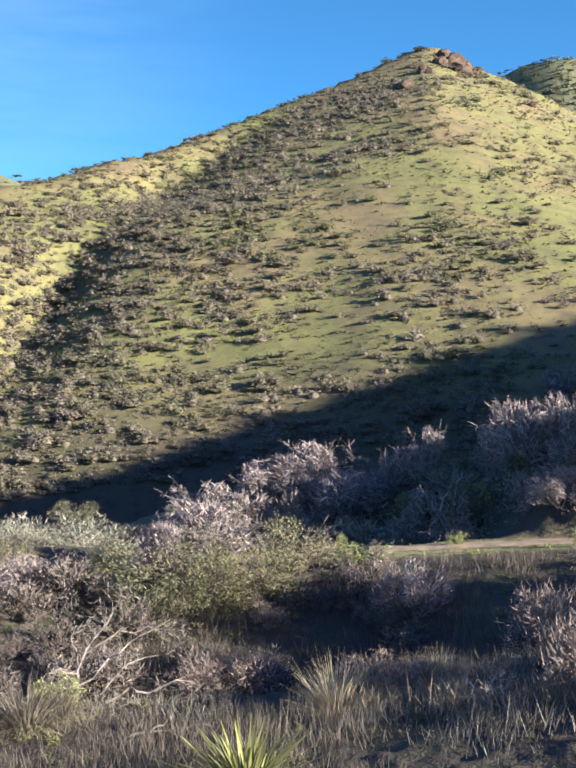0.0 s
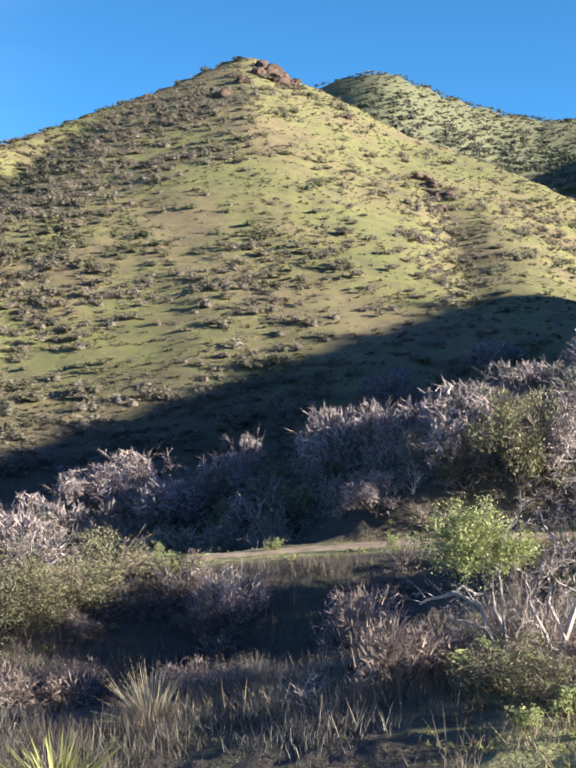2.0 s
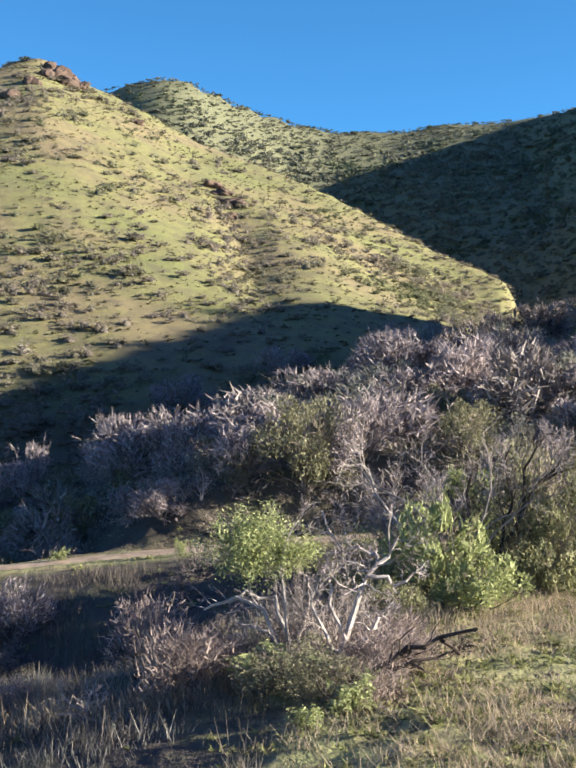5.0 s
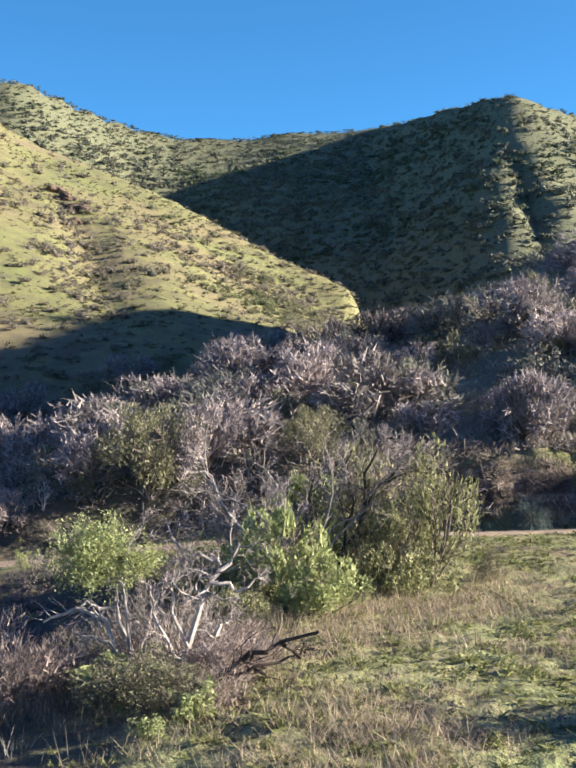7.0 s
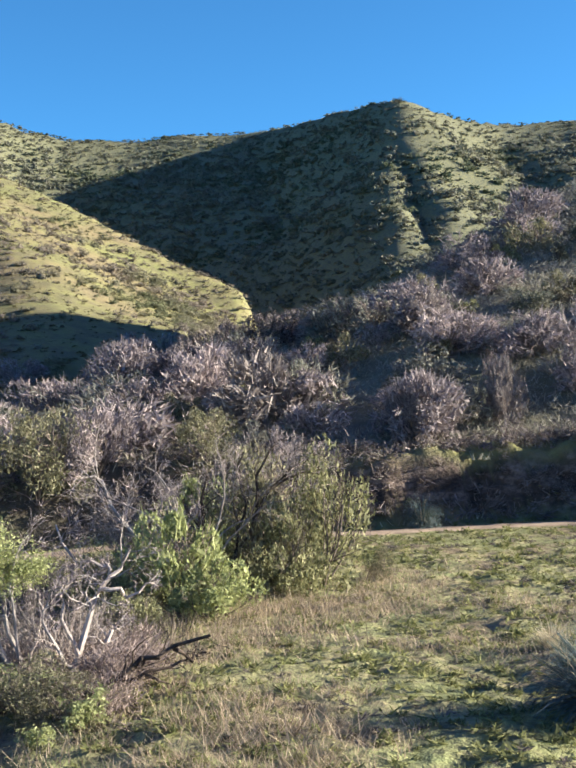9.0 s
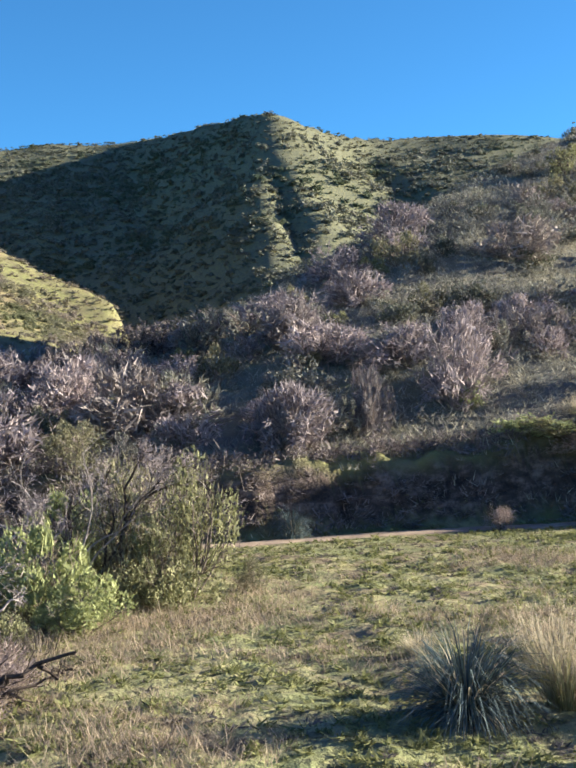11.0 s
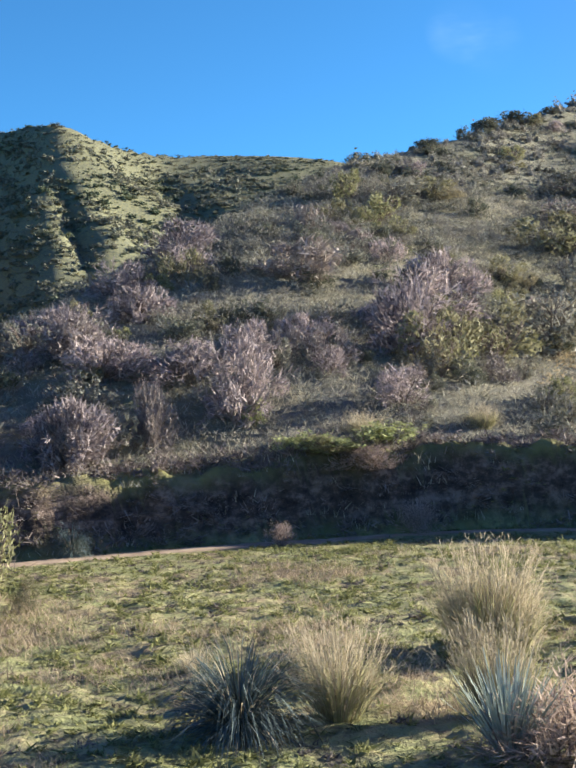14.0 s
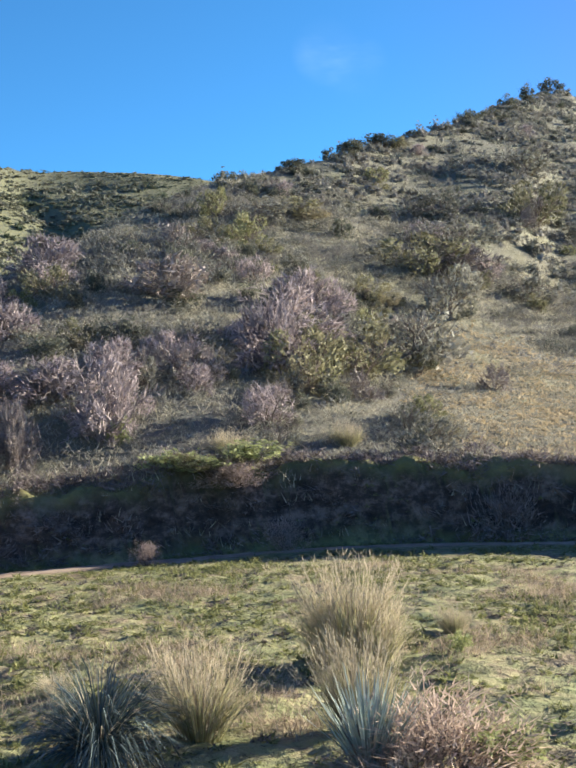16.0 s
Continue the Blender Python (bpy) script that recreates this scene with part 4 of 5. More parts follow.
def dead_tree(seed, label, stems=5, spread_out=0.55, wander=0.3, mat=None, thick=0.03):
    def make():
        r = np.random.RandomState(seed)
        limbs, twigs, _ = bare_plant(r, stems, 1.0, spread_out, wander, (5, 5, 3), thick, 0.07, (0.5, 0.45, 0.5), 0.0045)
        limbs, twigs = fit_unit(limbs, twigs)
        root = plant_root("dead_tree", label, "tree", "dead trees")
        mesh_object("trunk", *limbs, mat or M_WOOD, root)
        tagged(mesh_object("twig_tangle", *twigs, M_TWIG if mat is None else mat, root), kind="stuff")
        return root
    return make


def grass_clump(seed, label, mats, n=1500, lean=0.95, bend=0.22, wide=0.005, name="grass_clump"):
    def make():
        r = np.random.RandomState(seed)
        a = blades(r, n, 1.0, 0.26, lean, bend, wide)
        b = blades(r, n // 2, 0.6, 0.3, lean * 1.3, bend * 2, wide * 1.2)
        a, b = fit_unit(a, b)
        root = plant_root(name, label, "grass", "tall grass clumps")
        tagged(mesh_object("stalk_tuft", *a, mats[0], root), kind="stuff")
        tagged(mesh_object("blade_tuft", *b, mats[1], root), kind="stuff")
        return root
    return make


def feather_grass(seed, label, lean=0.46, fluff=7000):
    """An upright clump of thin stalks under a loose cloud of seed heads, with green blades at its foot."""
    def make():
        r = np.random.RandomState(seed)
        n = 230
        ang, out = r.uniform(0, 6.28, n), 0.16 * np.sqrt(r.uniform(0, 1, n))
        start = np.stack([np.cos(ang) * out, np.sin(ang) * out, np.zeros(n)], 1)
        tilt = np.abs(r.normal(size=n)) * lean
        way = np.stack([np.cos(ang) * tilt, np.sin(ang) * tilt, np.ones(n)], 1)
        stalk = limb_paths(r, start, way, r.uniform(0.5, 1.05, n), 4, 0.07, 0.02)
        k, s = r.randint(0, n, fluff), r.uniform(0.12, 1.0, fluff) ** 0.8 * 2.999
        i, q = s.astype(int), (s % 1)[:, None]
        p = stalk[k, i] * (1 - q) + stalk[k, i + 1] * q + r.normal(size=(fluff, 3)) * 0.016
        d = unit(unit(stalk[k, 3] - stalk[k, 0]) + r.normal(size=(fluff, 3)) * 0.45) * r.uniform(0.03, 0.10, (fluff, 1))
        heads = slivers(ribbons(r, np.stack([p, p + d], 1), 0.0027))
        stems = join([slivers(ribbons(r, stalk[:, j:j + 2], 0.0035)) for j in range(3)])
        low = blades(r, 420, 0.75, 0.2, 0.6, 0.2, 0.010)
        heads, stems, low = fit_unit(heads, stems, low)
        root = plant_root("feather_grass", label, "grass", "tall grass clumps")
        tagged(mesh_object("seed_heads", *join([heads, stems]), M_PLUME, root), kind="stuff")
        tagged(mesh_object("blade_tuft", *low, M_FOOT, root), kind="stuff")
        return root
    return make


def sotol(seed, label, mat, n=1000, lean=1.45, bend=0.5, wide=0.013):
    def make():
        r = np.random.RandomState(seed)
        a = blades(r, n, 1.0, 0.08, lean, bend, wide)
        b = blades(r, n // 12, 0.75, 0.1, 1.5, 0.35, wide)
        a, b = fit_unit(a, b)
        root = plant_root("sotol", label, "desert plant", "spiky rosettes")
        tagged(mesh_object("rosette", *a, mat, root), kind="stuff")
        tagged(mesh_object("dry_skirt", *b, M_STRAW, root), kind="stuff")
        return root
    return make


def green_weed(seed, label, mat=None, leaf=0.035):
    def make():
        r = np.random.RandomState(seed)
        limbs, twigs, ends = bare_plant(r, 10, 1.0, 0.5, 0.12, (4, 4, 2), 0.014, 0.1, (0.45, 0.45, 0.5), 0.006)
        c = np.repeat(ends, 3, 0) + r.normal(size=(len(ends) * 3, 3)) * 0.04
        leaves = leaf_cards(r, c, leaf, long=1.8)
        limbs, twigs, leaves = fit_unit(limbs, twigs, leaves)
        root = plant_root("green_weed", label, "plant", "green weeds")
        mesh_object("stem_frame", *join([limbs, twigs]), M_OLIVE, root)
        tagged(mesh_object("foliage", *leaves, mat or M_LEAF, root), kind="stuff")
        return root
    return make


def limb_tree(name, label, b, r, unit_m, limbs, seed, mat, tangle=M_TWIG, thick=0.042, crown=(), leaf_mat=None, kids=(7, 6, 4), group="dead trees", sprig=0.45):
    """A tree from the run of its main limbs: (across, up) in steps of unit_m metres, wandering in depth."""
    rg = np.random.RandomState(seed)
    x, y = polar(b, r)
    root = plant_root(name, label, "tree", group)
    paths, fat = [], []
    for limb in limbs:
        p = np.array(limb, float) * unit_m
        s = np.linspace(0, len(p) - 1, 9)
        i = np.minimum(s.astype(int), len(p) - 2)
        q = (s - i)[:, None]
        p = p[i] * (1 - q) + p[i + 1] * q
        depth = np.cumsum(rg.normal(size=9) * 0.3) * unit_m * 18
        depth = depth - depth[0] + (0 if p[0, 1] < 0.15 else rg.normal() * 0.1)
        paths.append(np.stack([p[:, 0], depth, p[:, 1]], 1))
        fat.append(thick * (1.0 if p[0, 1] < 0.15 else 0.6))
    p0, f0 = np.stack(paths), np.array(fat)
    p0[:, 1:-1] += rg.normal(size=p0[:, 1:-1].shape) * unit_m * 4
    for k in range(len(p0)):
        limb = mesh_object("trunk" if k == 0 else "limb", *tubes(p0[k:k + 1], f0[k:k + 1], f0[k:k + 1] * 0.35, 6), mat, root)
        s, w, le, r1 = fork(rg, p0[k:k + 1], f0[k:k + 1] * 0.5, kids[0], 1.0, 0.3, 0.3)
        p1 = limb_paths(rg, s, w, le, 5, 0.35, 0.05)
        s2, w2, le2, r2 = fork(rg, p1, r1, kids[1], 1.0, 0.5)
        p2 = limb_paths(rg, s2, w2, le2, 3, 0.3, 0.04)
        s3, w3, le3, r3 = fork(rg, p2, r2, kids[2], 0.9, sprig, 0.1)
        p3 = limb_paths(rg, s3, w3, le3, 2, 0.2, 0.03)
        tagged(mesh_object("bough", *tubes(p1, r1 * 0.7, r1 * 0.25, 4), mat, limb), kind="stuff")
        tagged(mesh_object("twig_tangle", *join([ribbons(rg, p2[:, :2], 0.006), ribbons(rg, p2[:, 1:], 0.005), ribbons(rg, p3, 0.0045)]), tangle, limb), kind="stuff")
    if crown:
        pts = []
        for cx, cz, wx, wz, n in crown:
            c = rg.normal(size=(n // 30, 3)) * np.array((wx, (wx + wz) * 0.5, wz)) * unit_m * 0.42 + np.array((cx, 0, cz)) * unit_m
            pts.append(np.repeat(c, 30, 0) + rg.normal(size=(len(c) * 30, 3)) * 0.055)
        tagged(mesh_object("crown", *leaf_cards(rg, np.concatenate(pts), 0.017), leaf_mat or M_LEAF, root, ), kind="stuff")
    root.matrix_basis = Matrix.Translation((x, y, ground_z(x, y) - 0.03)) @ Matrix.Rotation(radians(-b), 4, "Z")
    return root


prng = np.random.RandomState(5)
# the bleached tree in the meadow, and its neighbour with one green crown
limb_tree("dead_tree", "bleached crooked dead tree standing in the meadow", 21.4, 15.9, 0.005, [
    [(0, 0), (45, 130), (75, 230), (90, 260), (125, 300), (155, 320), (170, 360)], [(90, 260), (145, 255), (165, 230), (205, 265), (235, 260)],
    [(115, 290), (115, 310), (75, 325), (35, 330)], [(30, 90), (-10, 180), (0, 260), (30, 300)], [(10, 20), (80, 90), (120, 150), (140, 170)], [(20, 60), (-30, 120), (-60, 200), (-40, 250)]], 201, M_WOOD, thick=0.052, kids=(9, 7, 4))
limb_tree("green_tree", "small tree with bare pale lower limbs and one bright green crown", 19.3, 16.3, 0.005, [
    [(0, 0), (-40, 100), (-80, 175), (-140, 210), (-200, 195), (-235, 175)], [(5, 20), (-15, 120), (-50, 190), (-120, 220), (-170, 190)],
    [(0, 40), (-5, 140), (-20, 240), (-25, 280), (-15, 340), (0, 370), (25, 420)], [(5, 30), (30, 120), (60, 200), (50, 260)], [(0, 30), (-60, 110), (-100, 130), (-150, 150)]],
    202, M_WOOD, crown=((-105, 345, 125, 95, 9000), (20, 330, 70, 34, 1600)), leaf_mat=M_LEAF, group="green trees")
# the thicket beside the track
limb_tree("dead_tree", "tall dark-stemmed bare tree rising from the thicket", 28.2, 23.0, 0.0071, [
    [(0, -20), (40, 85), (80, 155), (110, 215), (130, 260), (180, 300), (250, 330)], [(80, 155), (130, 165), (170, 155), (210, 150)], [(50, 120), (65, 190), (85, 250), (60, 330), (80, 390)],
    [(100, 200), (150, 290), (220, 350), (290, 380)], [(110, 220), (110, 310), (150, 390), (190, 420)], [(0, -20), (-20, 120), (-40, 240), (-20, 330)]], 203, M_DARKWOOD, thick=0.06, kids=(9, 8, 5))
limb_tree("dead_tree", "tall bleached bare tree with a forked top", 24.9, 24.0, 0.0075, [
    [(20, -90), (0, 40), (-30, 150), (-90, 220), (-120, 320), (-170, 310)], [(-30, 150), (30, 220), (60, 280), (0, 335)], [(-60, -80), (-110, 20), (-170, 70), (-220, 140), (-240, 190)],
    [(20, -90), (60, 60), (80, 180), (70, 250)], [(0, 40), (60, 130), (120, 190), (150, 240)]], 204, M_WOOD, thick=0.05, kids=(8, 8, 5))
limb_tree("dead_tree", "spreading leafless mauve-grey tree behind the thicket", 30.5, 25.5, 0.0079, [
    [(0, -60), (20, 80), (60, 200), (120, 260)], [(0, -60), (-40, 90), (-70, 220), (-60, 300)], [(10, 20), (100, 120), (170, 180), (240, 200)], [(-20, 60), (-110, 150), (-170, 190)], [(20, 60), (30, 200), (20, 320)]],
    205, M_GREYWOOD, thick=0.045, kids=(9, 9, 6))
limb_tree("dead_tree", "wide bare tree with thin ashen branches over the thicket", 27.4, 22.4, 0.0088, [
    [(0, 0), (20, 90), (50, 170), (60, 260), (40, 340)], [(0, 0), (-40, 110), (-110, 190), (-190, 230), (-250, 290)], [(10, 60), (90, 150), (150, 230), (210, 300)], [(-20, 80), (-60, 200), (-90, 290), (-70, 360)],
    [(30, 120), (130, 190), (230, 220)], [(-40, 110), (-160, 150), (-240, 170)]], 212, M_ASH, tangle=M_PALE, thick=0.034, kids=(8, 7, 4))
limb_tree("fallen_branch", "fallen dark charred bough with twisted arms lying in the grass", 21.6, 14.8, 0.0062, [
    [(0, 12), (65, 45), (135, 95), (205, 110), (275, 135)], [(65, 40), (145, 62), (245, 88)], [(45, 15), (85, 0), (135, 8)], [(65, 10), (75, 0), (110, 2)], [(135, 95), (150, 60), (190, 40)], [(205, 110), (240, 90), (270, 95)]], 206, M_DARKWOOD, tangle=M_DARKWOOD, thick=0.055, kids=(7, 4, 2), group="fallen branches")
limb_tree("fallen_branch", "bleached fallen log bent over the grass", 15.9, 17.6, 0.0053, [
    [(0, 0), (10, 28), (50, 36), (165, 18)], [(45, 34), (40, 0)], [(120, 24), (190, 0)]], 207, M_WOOD, thick=0.035, kids=(1, 2, 1), group="fallen branches")
MAUVE = "leafless grey-mauve bush with fine tangled twigs on the slope"
plant_all([bare_bush(s, M_GREYWOOD, MAUVE, count=1500, twigs=14, grain=1.15) for s in (1, 2, 3, 4, 5)], BARE_LOW, prng)
plant_all([bare_bush(s, M_ASH, MAUVE, count=1500, twigs=14, grain=1.8, twig_mat=M_TWIG if s < 18 else M_PALE) for s in (16, 17, 18)], BARE_SLOPE, prng)
# bushes added in the shaded twig tone, in place of hillside lying in shade
plant_all([bare_bush(s, M_DARKWOOD, "leafless bush on the crest of the low slope, darkened to stand for shaded hillside", twig_mat=M_TWIG_SHADED, count=1300, grain=1.4) for s in (35, 36, 37)], [(25.0, 46.0, 1.5, 2.6), (26.3, 46.0, 1.6, 2.6), (27.6, 47.0, 1.75, 2.7), (28.8, 48.0, 1.8, 2.8), (30.0, 48.5, 1.7, 3.0), (31.2, 49.5, 1.5, 3.0)], prng)
plant_all([bare_bush(s, M_ASH, "bleached dead bush with a fan of pale bare twigs", "dead_bush", "dead bushes", M_PALE, 90, 11, 22) for s in (6, 7)], PALE, prng)
plant_all([leafy_bush(s, M_SCRUB if s % 2 else M_OLIVE, "rounded dark olive bush among dry grass on the hillside") for s in (21, 22, 23, 24)], LEAFY_SLOPE, prng)
plant_all([leafy_bush(s, M_OLIVE, "grey-olive bush with small dry leaves", 0.0085, 3800, lumps=22) for s in (31, 32, 33)], LEAFY_LOW, prng)
plant_all([leafy_bush(s, M_BRUSH_GREEN, "dark little tree standing on the skyline", 0.024, 900, "skyline_tree", "skyline trees", M_DARKWOOD) for s in (41, 42)], SKYLINE, prng)
plant_all([leafy_bush(51, M_LEAF, "bright green leafy bush beside the dead trees", 0.017, 2600, up=0.2, lumps=16)], CLUMP[0:1] + CLUMP[4:5] + CLUMP[8:9], prng)
plant_all([leafy_bush(s, M_OLIVE if s == 53 else M_SAGE, "tall grey-green bush with upright leafy shoots", 0.0115, 3300, limb_mat=M_GREYWOOD, up=0.6, lumps=20) for s in (52, 53, 54)], CLUMP[1:4] + CLUMP[5:8] + CLUMP[9:], prng)
plant_all([grass_clump(s, "tall clump of straw-coloured dry grass", (M_STRAW, M_GRASS), 520, 0.9, 0.18, 0.011) for s in (61, 62, 63)], [p for p in STRAW if p[0] < 45], prng)
plant_all([grass_clump(67, "wide fan of dry pinkish straw beside the wash", (M_STRAW, M_BLUSH), 420, 1.5, 0.12, 0.009)], [(2.3, 16.5, 0.74, 1.35)], prng)
plant_all([grass_clump(68, "drooping grey-green clump of old dry blades", (M_GREYGRASS_SHADED, M_SAGE), 520, 1.3, 0.5, 0.010)], [(-12.4, 16.4, 0.75, 1.5), (-10.6, 16.9, 0.6, 0.9)], prng)
plant_all([feather_grass(s, "feathery clump of pale tan dry stalks over greener blades") for s in (64, 65, 66)], [p for p in STRAW if p[0] >= 45], prng)
plant_all([sotol(s, "spiky blue-grey sotol rosette in the meadow", M_SOTOL, 1500, 1.75, 0.85, 0.0105) for s in (71, 72)], SOTOL[:1] + SOTOL[2:3] + SOTOL[4:], prng)
plant_all([sotol(74, "stiff pale blue-green rosette of upright blades beside dry grass", M_SPOON, 200, 0.75, 0.06, 0.034)], SOTOL[1:2], prng)
plant_all([sotol(73, "spiky yellow-green yucca with stiff upright blades", M_GRASS, 120, 0.9, 0.05, 0.03)], SOTOL[3:4], prng)
plant_all([green_weed(s, "fresh green leafy weed") for s in (81, 82)], GREENS, prng)
plant_all([dry_bush(s, "dry pinkish-brown twiggy bush") for s in (91, 92)], DRYBUSH, prng)
plant_all([dry_bush(s, "low pale pink bush of dry twigs beside the rosette", M_BLUSH) for s in (93, 94)], [(61.8, 13.0, 0.95, 1.9), (61.2, 13.5, 0.61, 1.4), (60.2, 12.7, 0.42, 1.3), (63.6, 12.8, 0.75, 1.7)], prng)
plant_all([dead_tree(s, "bleached dead tree with crooked bare branches", 5, 0.6, 0.3) for s in (101, 102, 103)], DEAD, prng)
limb_tree("dead_tree", "leaning dead shrub with a fan of pale bare branches", -10.1, 17.9, 0.0073, [
    [(0, 0), (5, 60), (20, 130), (50, 170), (80, 200), (95, 215)], [(5, 60), (-10, 130), (5, 165), (40, 190)], [(50, 30), (75, 65), (110, 95), (170, 110), (200, 120)], [(0, 50), (60, 90), (110, 140), (190, 185)],
    [(5, 70), (-30, 90), (-70, 72)], [(60, 15), (110, 40), (150, 35), (200, 60), (250, 45)], [(-20, 0), (-60, 45), (-110, 30)], [(20, 110), (80, 150), (150, 160), (210, 140)]], 210, M_ASH, tangle=M_PALE, thick=0.026, kids=(7, 5, 3))
limb_tree("fallen_branch", "charred dark bough lying in the grass below the trees", 15.1, 16.9, 0.0066, [
    [(-150, 2), (-70, 22), (0, 42), (60, 48), (110, 28)], [(-70, 22), (-20, 14), (40, 18), (90, 4)], [(0, 42), (40, 62), (85, 60)], [(-40, 30), (-60, 52), (-110, 48)]], 211, M_DARKWOOD, tangle=M_DARKWOOD, thick=0.045, kids=(8, 6, 3), group="fallen branches")
limb_tree("fallen_branch", "thin bleached branch lying in the grey grass", 10.5, 15.3, 0.0055, [
    [(-110, 22), (-60, 20), (-10, 6), (40, 3), (75, 8)], [(-60, 20), (-50, 45), (-70, 70)], [(-10, 6), (30, 26), (60, 34)]], 208, M_ASH, tangle=M_PALE, thick=0.016, kids=(2, 3, 2), group="fallen branches")
limb_tree("fallen_branch", "thin bleached branch lying in the grey grass", -6.0, 15.9, 0.0055, [
    [(-90, 4), (-30, 14), (40, 8), (90, 22), (130, 18)], [(-30, 14), (10, 40), (30, 60)]], 209, M_ASH, tangle=M_PALE, thick=0.016, kids=(3, 3, 2), group="fallen branches")


# ---- more bushes over the near slope ----
srng = np.random.RandomState(77)


def bush_keep(x, y, b, r):
    n = rough_land(x + 33, y + 8, 16.0, 3)
    foot = np.interp(b, BEARING, TRACK_R) + 3.8 + 1.7 * step(28, 34, b)
    field = step(60, 63, b) * (1 - step(75, 80, r))
    return np.where((r > foot) & (r < np.interp(b, BEARING, NEAR_R) - 2), np.clip(0.65 + 1.0 * n, 0.12, 1) * (1 - 0.9 * field) * (50 / r) ** 0.5, 0)


def slope_rows(n, b0, b1, r0, r1, lo, hi):
    x, y = spread(srng, n, b0, b1, r0, r1, bush_keep)
    h = srng.uniform(lo, hi, len(x))
    return list(zip(np.degrees(np.arctan2(x, y)), np.hypot(x, y), h, h * srng.uniform(1.2, 2.0, len(x))))


plant_all([bare_bush(s, M_GREYWOOD, MAUVE, twig_mat=(M_TWIG, M_SCRUB, M_PALE)[s % 3], grain=1.9) for s in (8, 9, 10, 15)], slope_rows(270, -4, 70, 35, 75, 0.7, 1.8) + slope_rows(110, -8, 33, 33, 46, 0.7, 1.9) + slope_rows(120, 40, 70, 75, 230, 1.2, 2.3), prng)
plant_all([leafy_bush(s, (M_SCRUB, M_OLIVE, M_SAGE)[s % 3], "low grey-olive bush among dry grass on the slope", 0.022, 900) for s in (25, 26, 27)], slope_rows(260, -4, 70, 35, 75, 0.6, 1.5) + slope_rows(70, -8, 33, 33, 46, 0.5, 1.3) + slope_rows(200, 44, 70, 75, 240, 1.0, 2.2), prng)
plant_all([leafy_bush(s, M_BRUSH_GREEN, "dense dark olive bush spreading low over the slope", 0.022, 1000, limb_mat=M_DARKWOOD, lumps=18) for s in (28, 29, 30)], slope_rows(70, 42, 70, 42, 80, 0.6, 1.2) + slope_rows(150, 48, 70, 80, 235, 0.8, 1.5), prng)

b = np.sort(srng.uniform(47, 69, 38))
h = srng.uniform(0.6, 1.3, 38) * np.interp(b, [47, 69], [0.6, 1.3])
plant_all([leafy_bush(s, M_BRUSH_GREEN, "dark evergreen bush on the crest of the slope", 0.026, 700, "crest_bush", "crest bushes", M_DARKWOOD) for s in (43, 44, 45)], list(zip(b, np.interp(b, BEARING, NEAR_R) - srng.uniform(1, 14, 38), h, h * srng.uniform(1.4, 2.6, 38))), prng)


def low_bush_keep(x, y, b, r):
    n = rough_land(x + 5, y + 70, 5.0, 3)
    return np.where(r < np.interp(b, BEARING, TRACK_R) - 0.8, np.clip(0.4 + 1.2 * n, 0.05, 1) * (1 - step(16, 27, b)), 0)


x, y = spread(srng, 135, -15, 20, 19, 29, low_bush_keep)
h = srng.uniform(0.35, 0.75, len(x))
# these shrubs and those of the wash have their shade in the twig colour
plant_all([bare_bush(s, M_GREYWOOD, "low leafless grey shrub, its twigs darkened for the shaded meadow", "low_shrub", "low shrubs", M_TWIG_SHADED, 600) for s in (11, 12, 13, 14)], list(zip(np.degrees(np.arctan2(x, y)), np.hypot(x, y), h, h * srng.uniform(1.1, 1.9, len(x)))), prng)

x, y = spread(srng, 46, -15, 6, 20.5, 28, low_bush_keep)
h = srng.uniform(0.6, 1.15, len(x))
plant_all([bare_bush(s, M_DARKWOOD, "leafless shrub standing in the dry wash, darkened for its shade", "wash_shrub", "low shrubs", M_TWIG_SHADED, 1000, grain=1.5) for s in (19, 20)], list(zip(np.degrees(np.arctan2(x, y)), np.hypot(x, y), h, h * srng.uniform(1.2, 1.9, len(x)))), prng)

# ---- rocks cropping out of the peak ----


def rock(seed):
    def make():
        bm = bmesh.new()
        bmesh.ops.create_icosphere(bm, subdivisions=3, radius=0.5)
        for v in bm.verts:
            n = noise.noise(v.co * 2.2 + Vector((seed, 0, 0))) + 0.5 * noise.noise(v.co * 5 + Vector((0, seed, 0)))
            v.co *= 1 + 0.45 * n
            v.co.x, v.co.y = round(v.co.x * 5) / 5 * 0.5 + v.co.x * 0.5, round(v.co.y * 5) / 5 * 0.5 + v.co.y * 0.5
        me = bpy.data.meshes.new("rock")
        bm.to_mesh(me)
        bm.free()
        me.materials.append(M_ROCK)
        ob = new("rock", me)
        return tagged(ob, "weathered reddish rock cropping out of the grassy hillside", "rock", "rocks on the peak")
    return make


ROCKS = [(b, r * FAR, h * FAR, w * FAR) for b, r, h, w in [
    (7.5, 292, 4.5, 5), (7.9, 289, 5, 6), (8.3, 291, 4, 5), (8.1, 285, 3.5, 6), (7.2, 284, 3, 4), (8.8, 289, 3, 4), (6.6, 272, 3, 4), (5.6, 258, 2.6, 4), (15.0, 232, 2, 4), (15.5, 228, 2.2, 4), (16.1, 222, 2, 5), (15.9, 214, 1.8, 3), (11.5, 268, 2, 3)]]
plant_all([rock(3), rock(8), rock(15)], ROCKS, prng)

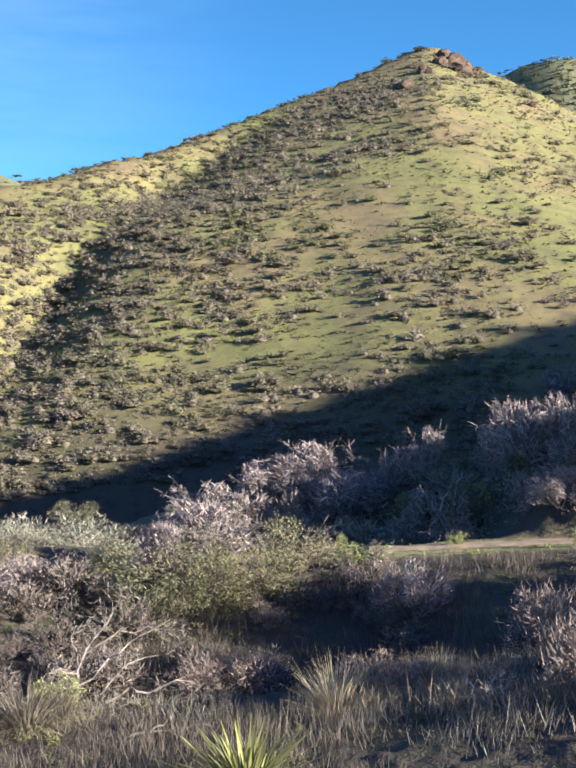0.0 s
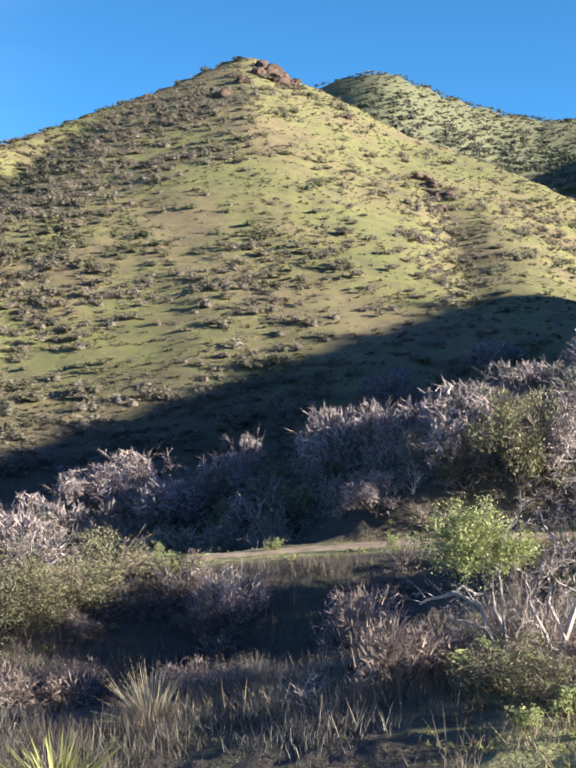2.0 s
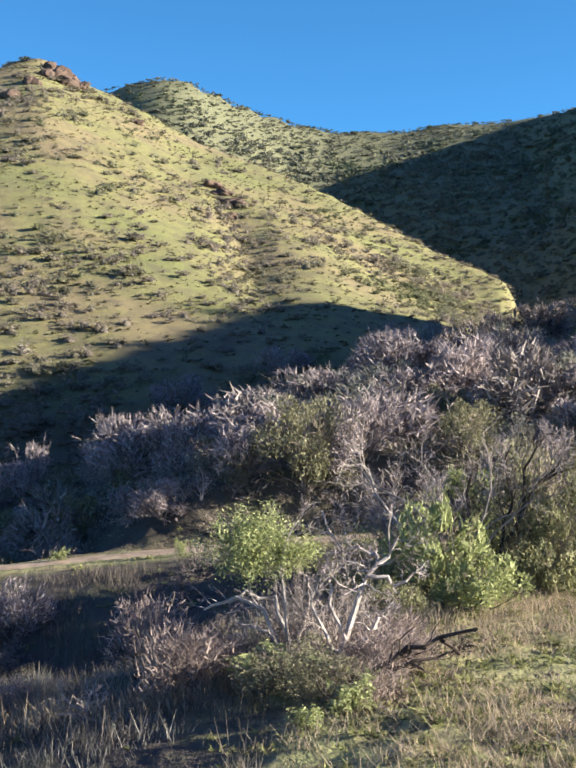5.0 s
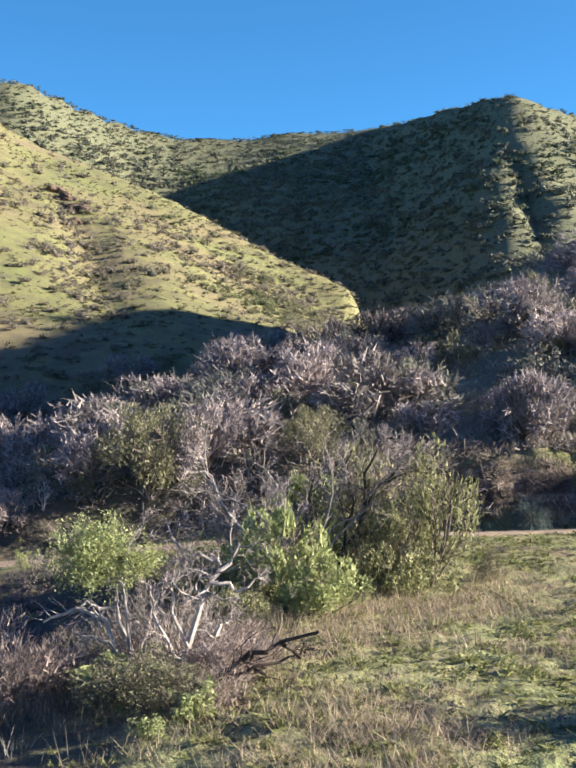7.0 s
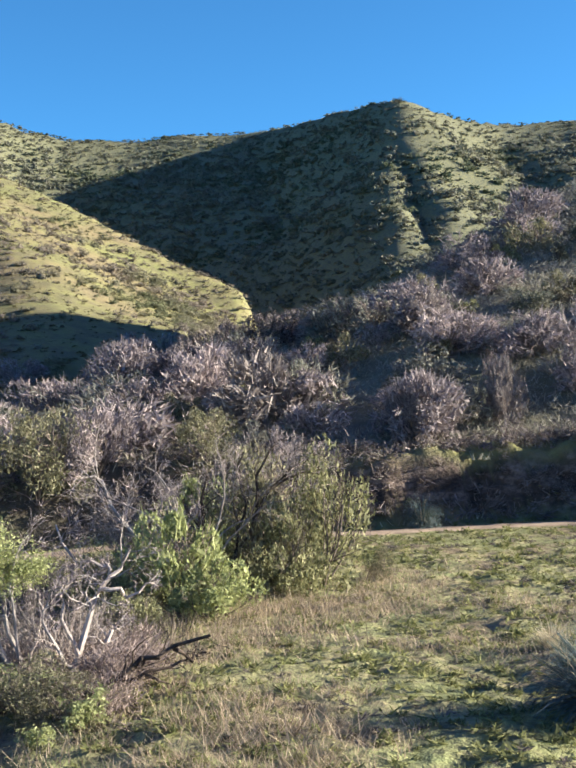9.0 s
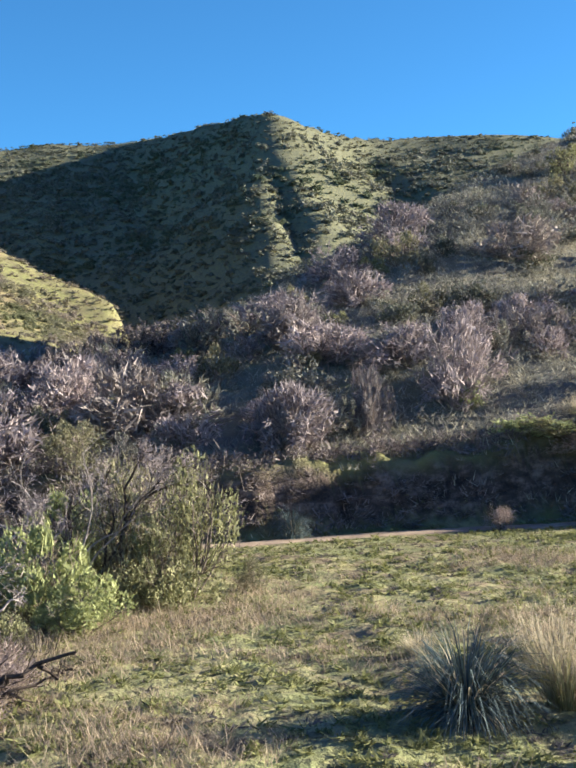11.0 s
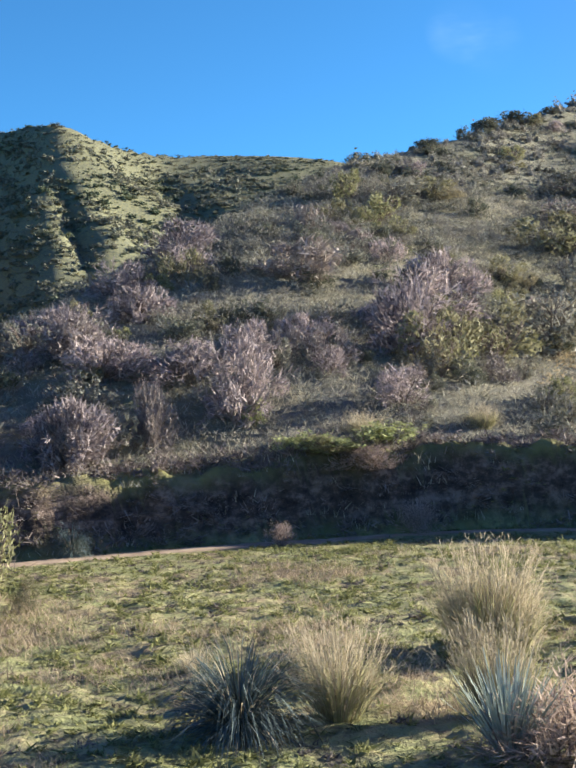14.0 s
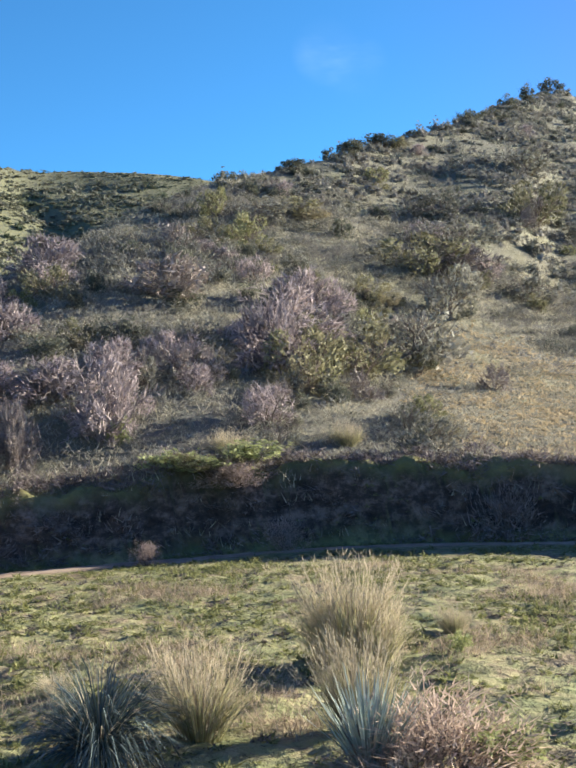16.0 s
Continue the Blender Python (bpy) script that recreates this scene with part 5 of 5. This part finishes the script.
# ---- grass cover ----
grng = np.random.RandomState(23)
tuft_tall = [sward(grng, 14, 0.018, 0.9, 0.8) for _ in range(10)]
tuft_slope = [sward(grng, 22, 0.022, 0.9, 0.5) for _ in range(8)]
tuft_low = [fuzz(grng, 16, 0.5, 0.06, 0.5, 5, 0.6, 0.2) for _ in range(10)]
tuft_bank = [fuzz(grng, 20, 0.5, 0.03, -0.2, 5, 0.6, 0.2) for _ in range(8)]


def low_keep(x, y, b, r):
    n = rough_land(x, y, 2.6, 4)
    edge = np.interp(b, BEARING, TRACK_R)
    return np.where((r < edge + 0.9) | ((r > edge + 2.1) & (r < edge + 3.0)), np.clip(0.45 + 1.0 * n, 0.1, 1) * (0.12 + 0.88 * step(12, 27, b)), 0)


def tall_keep(x, y, b, r):
    n = rough_land(x + 40, y, 4.0, 4)
    edge = np.interp(b, BEARING, TRACK_R)
    left = 1 - step(24, 38, b)
    return np.where(r < edge - 1.0 - 2 * step(30, 40, b), np.clip(0.12 + 1.7 * n + 0.12 * left - 0.25 * step(38, 46, b) + 0.45 * (1 - step(38, 46, b)) * step(13.5, 15, r) * (1 - step(19, 23, r)), 0.0, 1), 0)


def slope_keep(x, y, b, r):
    n = rough_land(x + 90, y, 9.0, 3)
    foot = np.interp(b, BEARING, TRACK_R) + 4.4
    return np.where((r > foot) & (r < np.interp(b, BEARING, NEAR_R)), np.clip(0.65 + 1.0 * n, 0.3, 1) * (45 / r) ** 0.6 * (1 - 0.55 * step(59, 62, b) * (1 - step(70, 80, r))) * (0.5 + 0.5 * step(18, 28, b)), 0)


def bank_keep(x, y, b, r):
    foot = np.interp(b, BEARING, TRACK_R) + 2.6
    return np.where((r > foot) & (r < foot + 2.4), 0.9, 0)


def under_keep(x, y, b, r):
    n = rough_land(x + 10, y + 55, 12.0, 4)
    foot = np.interp(b, BEARING, TRACK_R) + 4.5
    field = step(60, 63, b) * (1 - step(70, 78, r))
    return np.where((r > foot) & (r < np.interp(b, BEARING, NEAR_R) + 2), np.clip(0.45 + 0.9 * n, 0.08, 1) * (1 - 0.85 * field), 0)


x, y = spread(grng, 60000, -17, 72, 10.5, 38, low_keep)
scatter_many("meadow_grass", tuft_low, rows_of(grng, x, y, 5, 0.045, (0.3, 0.6)), M_GRASS, "short yellow-green grass tufts covering the meadow", "grass")
x, y = spread(grng, 44000, -17, 72, 10.5, 36, tall_keep)
# grass to the left takes the darker tone, as the ground there is shaded
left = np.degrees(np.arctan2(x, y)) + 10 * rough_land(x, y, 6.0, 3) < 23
scatter_many("dry_meadow_grass", tuft_tall, rows_of(grng, x[~left], y[~left], 8, 0.034, (0.45, 0.85)), M_WEED, "standing dry tan stalks in the meadow", "grass")
# dark tufts added as the shadow specks of the rough meadow
x2, y2 = spread(grng, 9000, 20, 72, 10.5, 32, lambda x, y, b, r: np.clip(0.35 + 1.6 * rough_land(x + 11, y + 4, 1.6, 3), 0, 1) * (r < np.interp(b, BEARING, TRACK_R) - 0.3))
scatter_many("meadow_stubble", tuft_low, rows_of(grng, x2, y2, 5, 0.04, (0.25, 0.5)), M_GREYGRASS_SHADED, "dark tufts between the grass of the meadow, standing for small shadows", "grass")
scatter_many("grey_meadow_grass", tuft_tall, rows_of(grng, x[left], y[left], 8, 0.03, (0.6, 1.5)), M_GREYGRASS_SHADED, "old grass between the dead shrubs, its grey-brown darkened for shade", "grass")
x, y = spread(grng, 3000, -17, 22, 13.2, 21, lambda x, y, b, r: np.clip(0.1 + 2.4 * rough_land(x + 20, y + 77, 2.4, 3), 0, 1))
x2, y2 = spread(grng, 4200, 1, 17, 15.4, 18.8, lambda x, y, b, r: np.clip(0.35 + 1.8 * rough_land(x + 3, y + 9, 1.8, 3), 0, 1))
scatter_many("tan_grass_strip", tuft_tall, rows_of(grng, x2, y2, 8, 0.03, (0.5, 1.2)), M_WEED, "short tan dry grass along the edge of the wash", "grass")
scatter_many("pale_grass_tufts", tuft_tall, rows_of(grng, x, y, 8, 0.026, (0.6, 1.3)), M_PINK, "pale dry grass tufts catching the sun along the wash", "grass")
for r0, r1, n in ((34, 60, 30000), (60, 110, 34000), (110, 295, 26000)):
    x, y = spread(grng, n, -15 if r0 < 60 else 34, 72, r0, r1, slope_keep)
    scatter_many("slope_grass", tuft_slope, rows_of(grng, x, y, 8, 0.055 + 0.0006 * r0, (0.14, 0.34)), M_BENT if r0 < 100 else M_SCRUB, "dry grey-tan grass between the bushes on the slope", "grass")
# grass and brush of the bank are coloured dark for the shade on it
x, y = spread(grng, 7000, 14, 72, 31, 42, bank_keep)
scatter_many("bank_grass", tuft_bank, rows_of(grng, x, y, 5, 0.10, (0.6, 1.0)), M_TWIG_SHADED, "withered grass and roots hanging on the earth bank, darkened for its shade", "grass")
x, y = spread(grng, 1000, 14, 72, 31, 42, bank_keep)
scatter_many("bank_tufts", tuft_slope, rows_of(grng, x, y, 5, 0.09, (0.3, 0.6)), M_BENT, "pale dry tufts growing on the earth bank", "grass")
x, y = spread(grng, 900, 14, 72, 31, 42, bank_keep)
scatter_many("bank_brush", brush_fine, rows_of(grng, x, y, 5, 0.17, (0.4, 0.8)), M_TWIG_SHADED, "low brush clinging to the earth bank, its shade put into the colour", "brush")
for r0, r1, n in ((34, 60, 3200), (60, 100, 8000), (100, 295, 46000)):
    x, y = spread(grng, n, -15 if r0 < 60 else 34, 72, r0, r1, under_keep)
    scatter_many("slope_brush", brush_fine if r0 < 100 else brush_near, rows_of(grng, x, y, 5, 0.16 + 0.0016 * r0, (0.4, 0.65)), M_SCRUB, "low grey brush between the bushes on the slope", "brush")
x, y = spread(grng, 30000, 58, 73, 41, 82, lambda x, y, b, r: step(59.5, 62, b + 4 * rough_land(x, y, 9.0, 3)) * (1 - step(70, 80, r)) * np.clip(0.7 + 0.9 * rough_land(x, y + 3, 3.0, 3), 0.1, 1))
scatter_many("field_grass", tuft_low, rows_of(grng, x, y, 5, 0.05, (0.35, 0.7)), M_FIELD, "short tan grass on the open field of the slope", "grass")
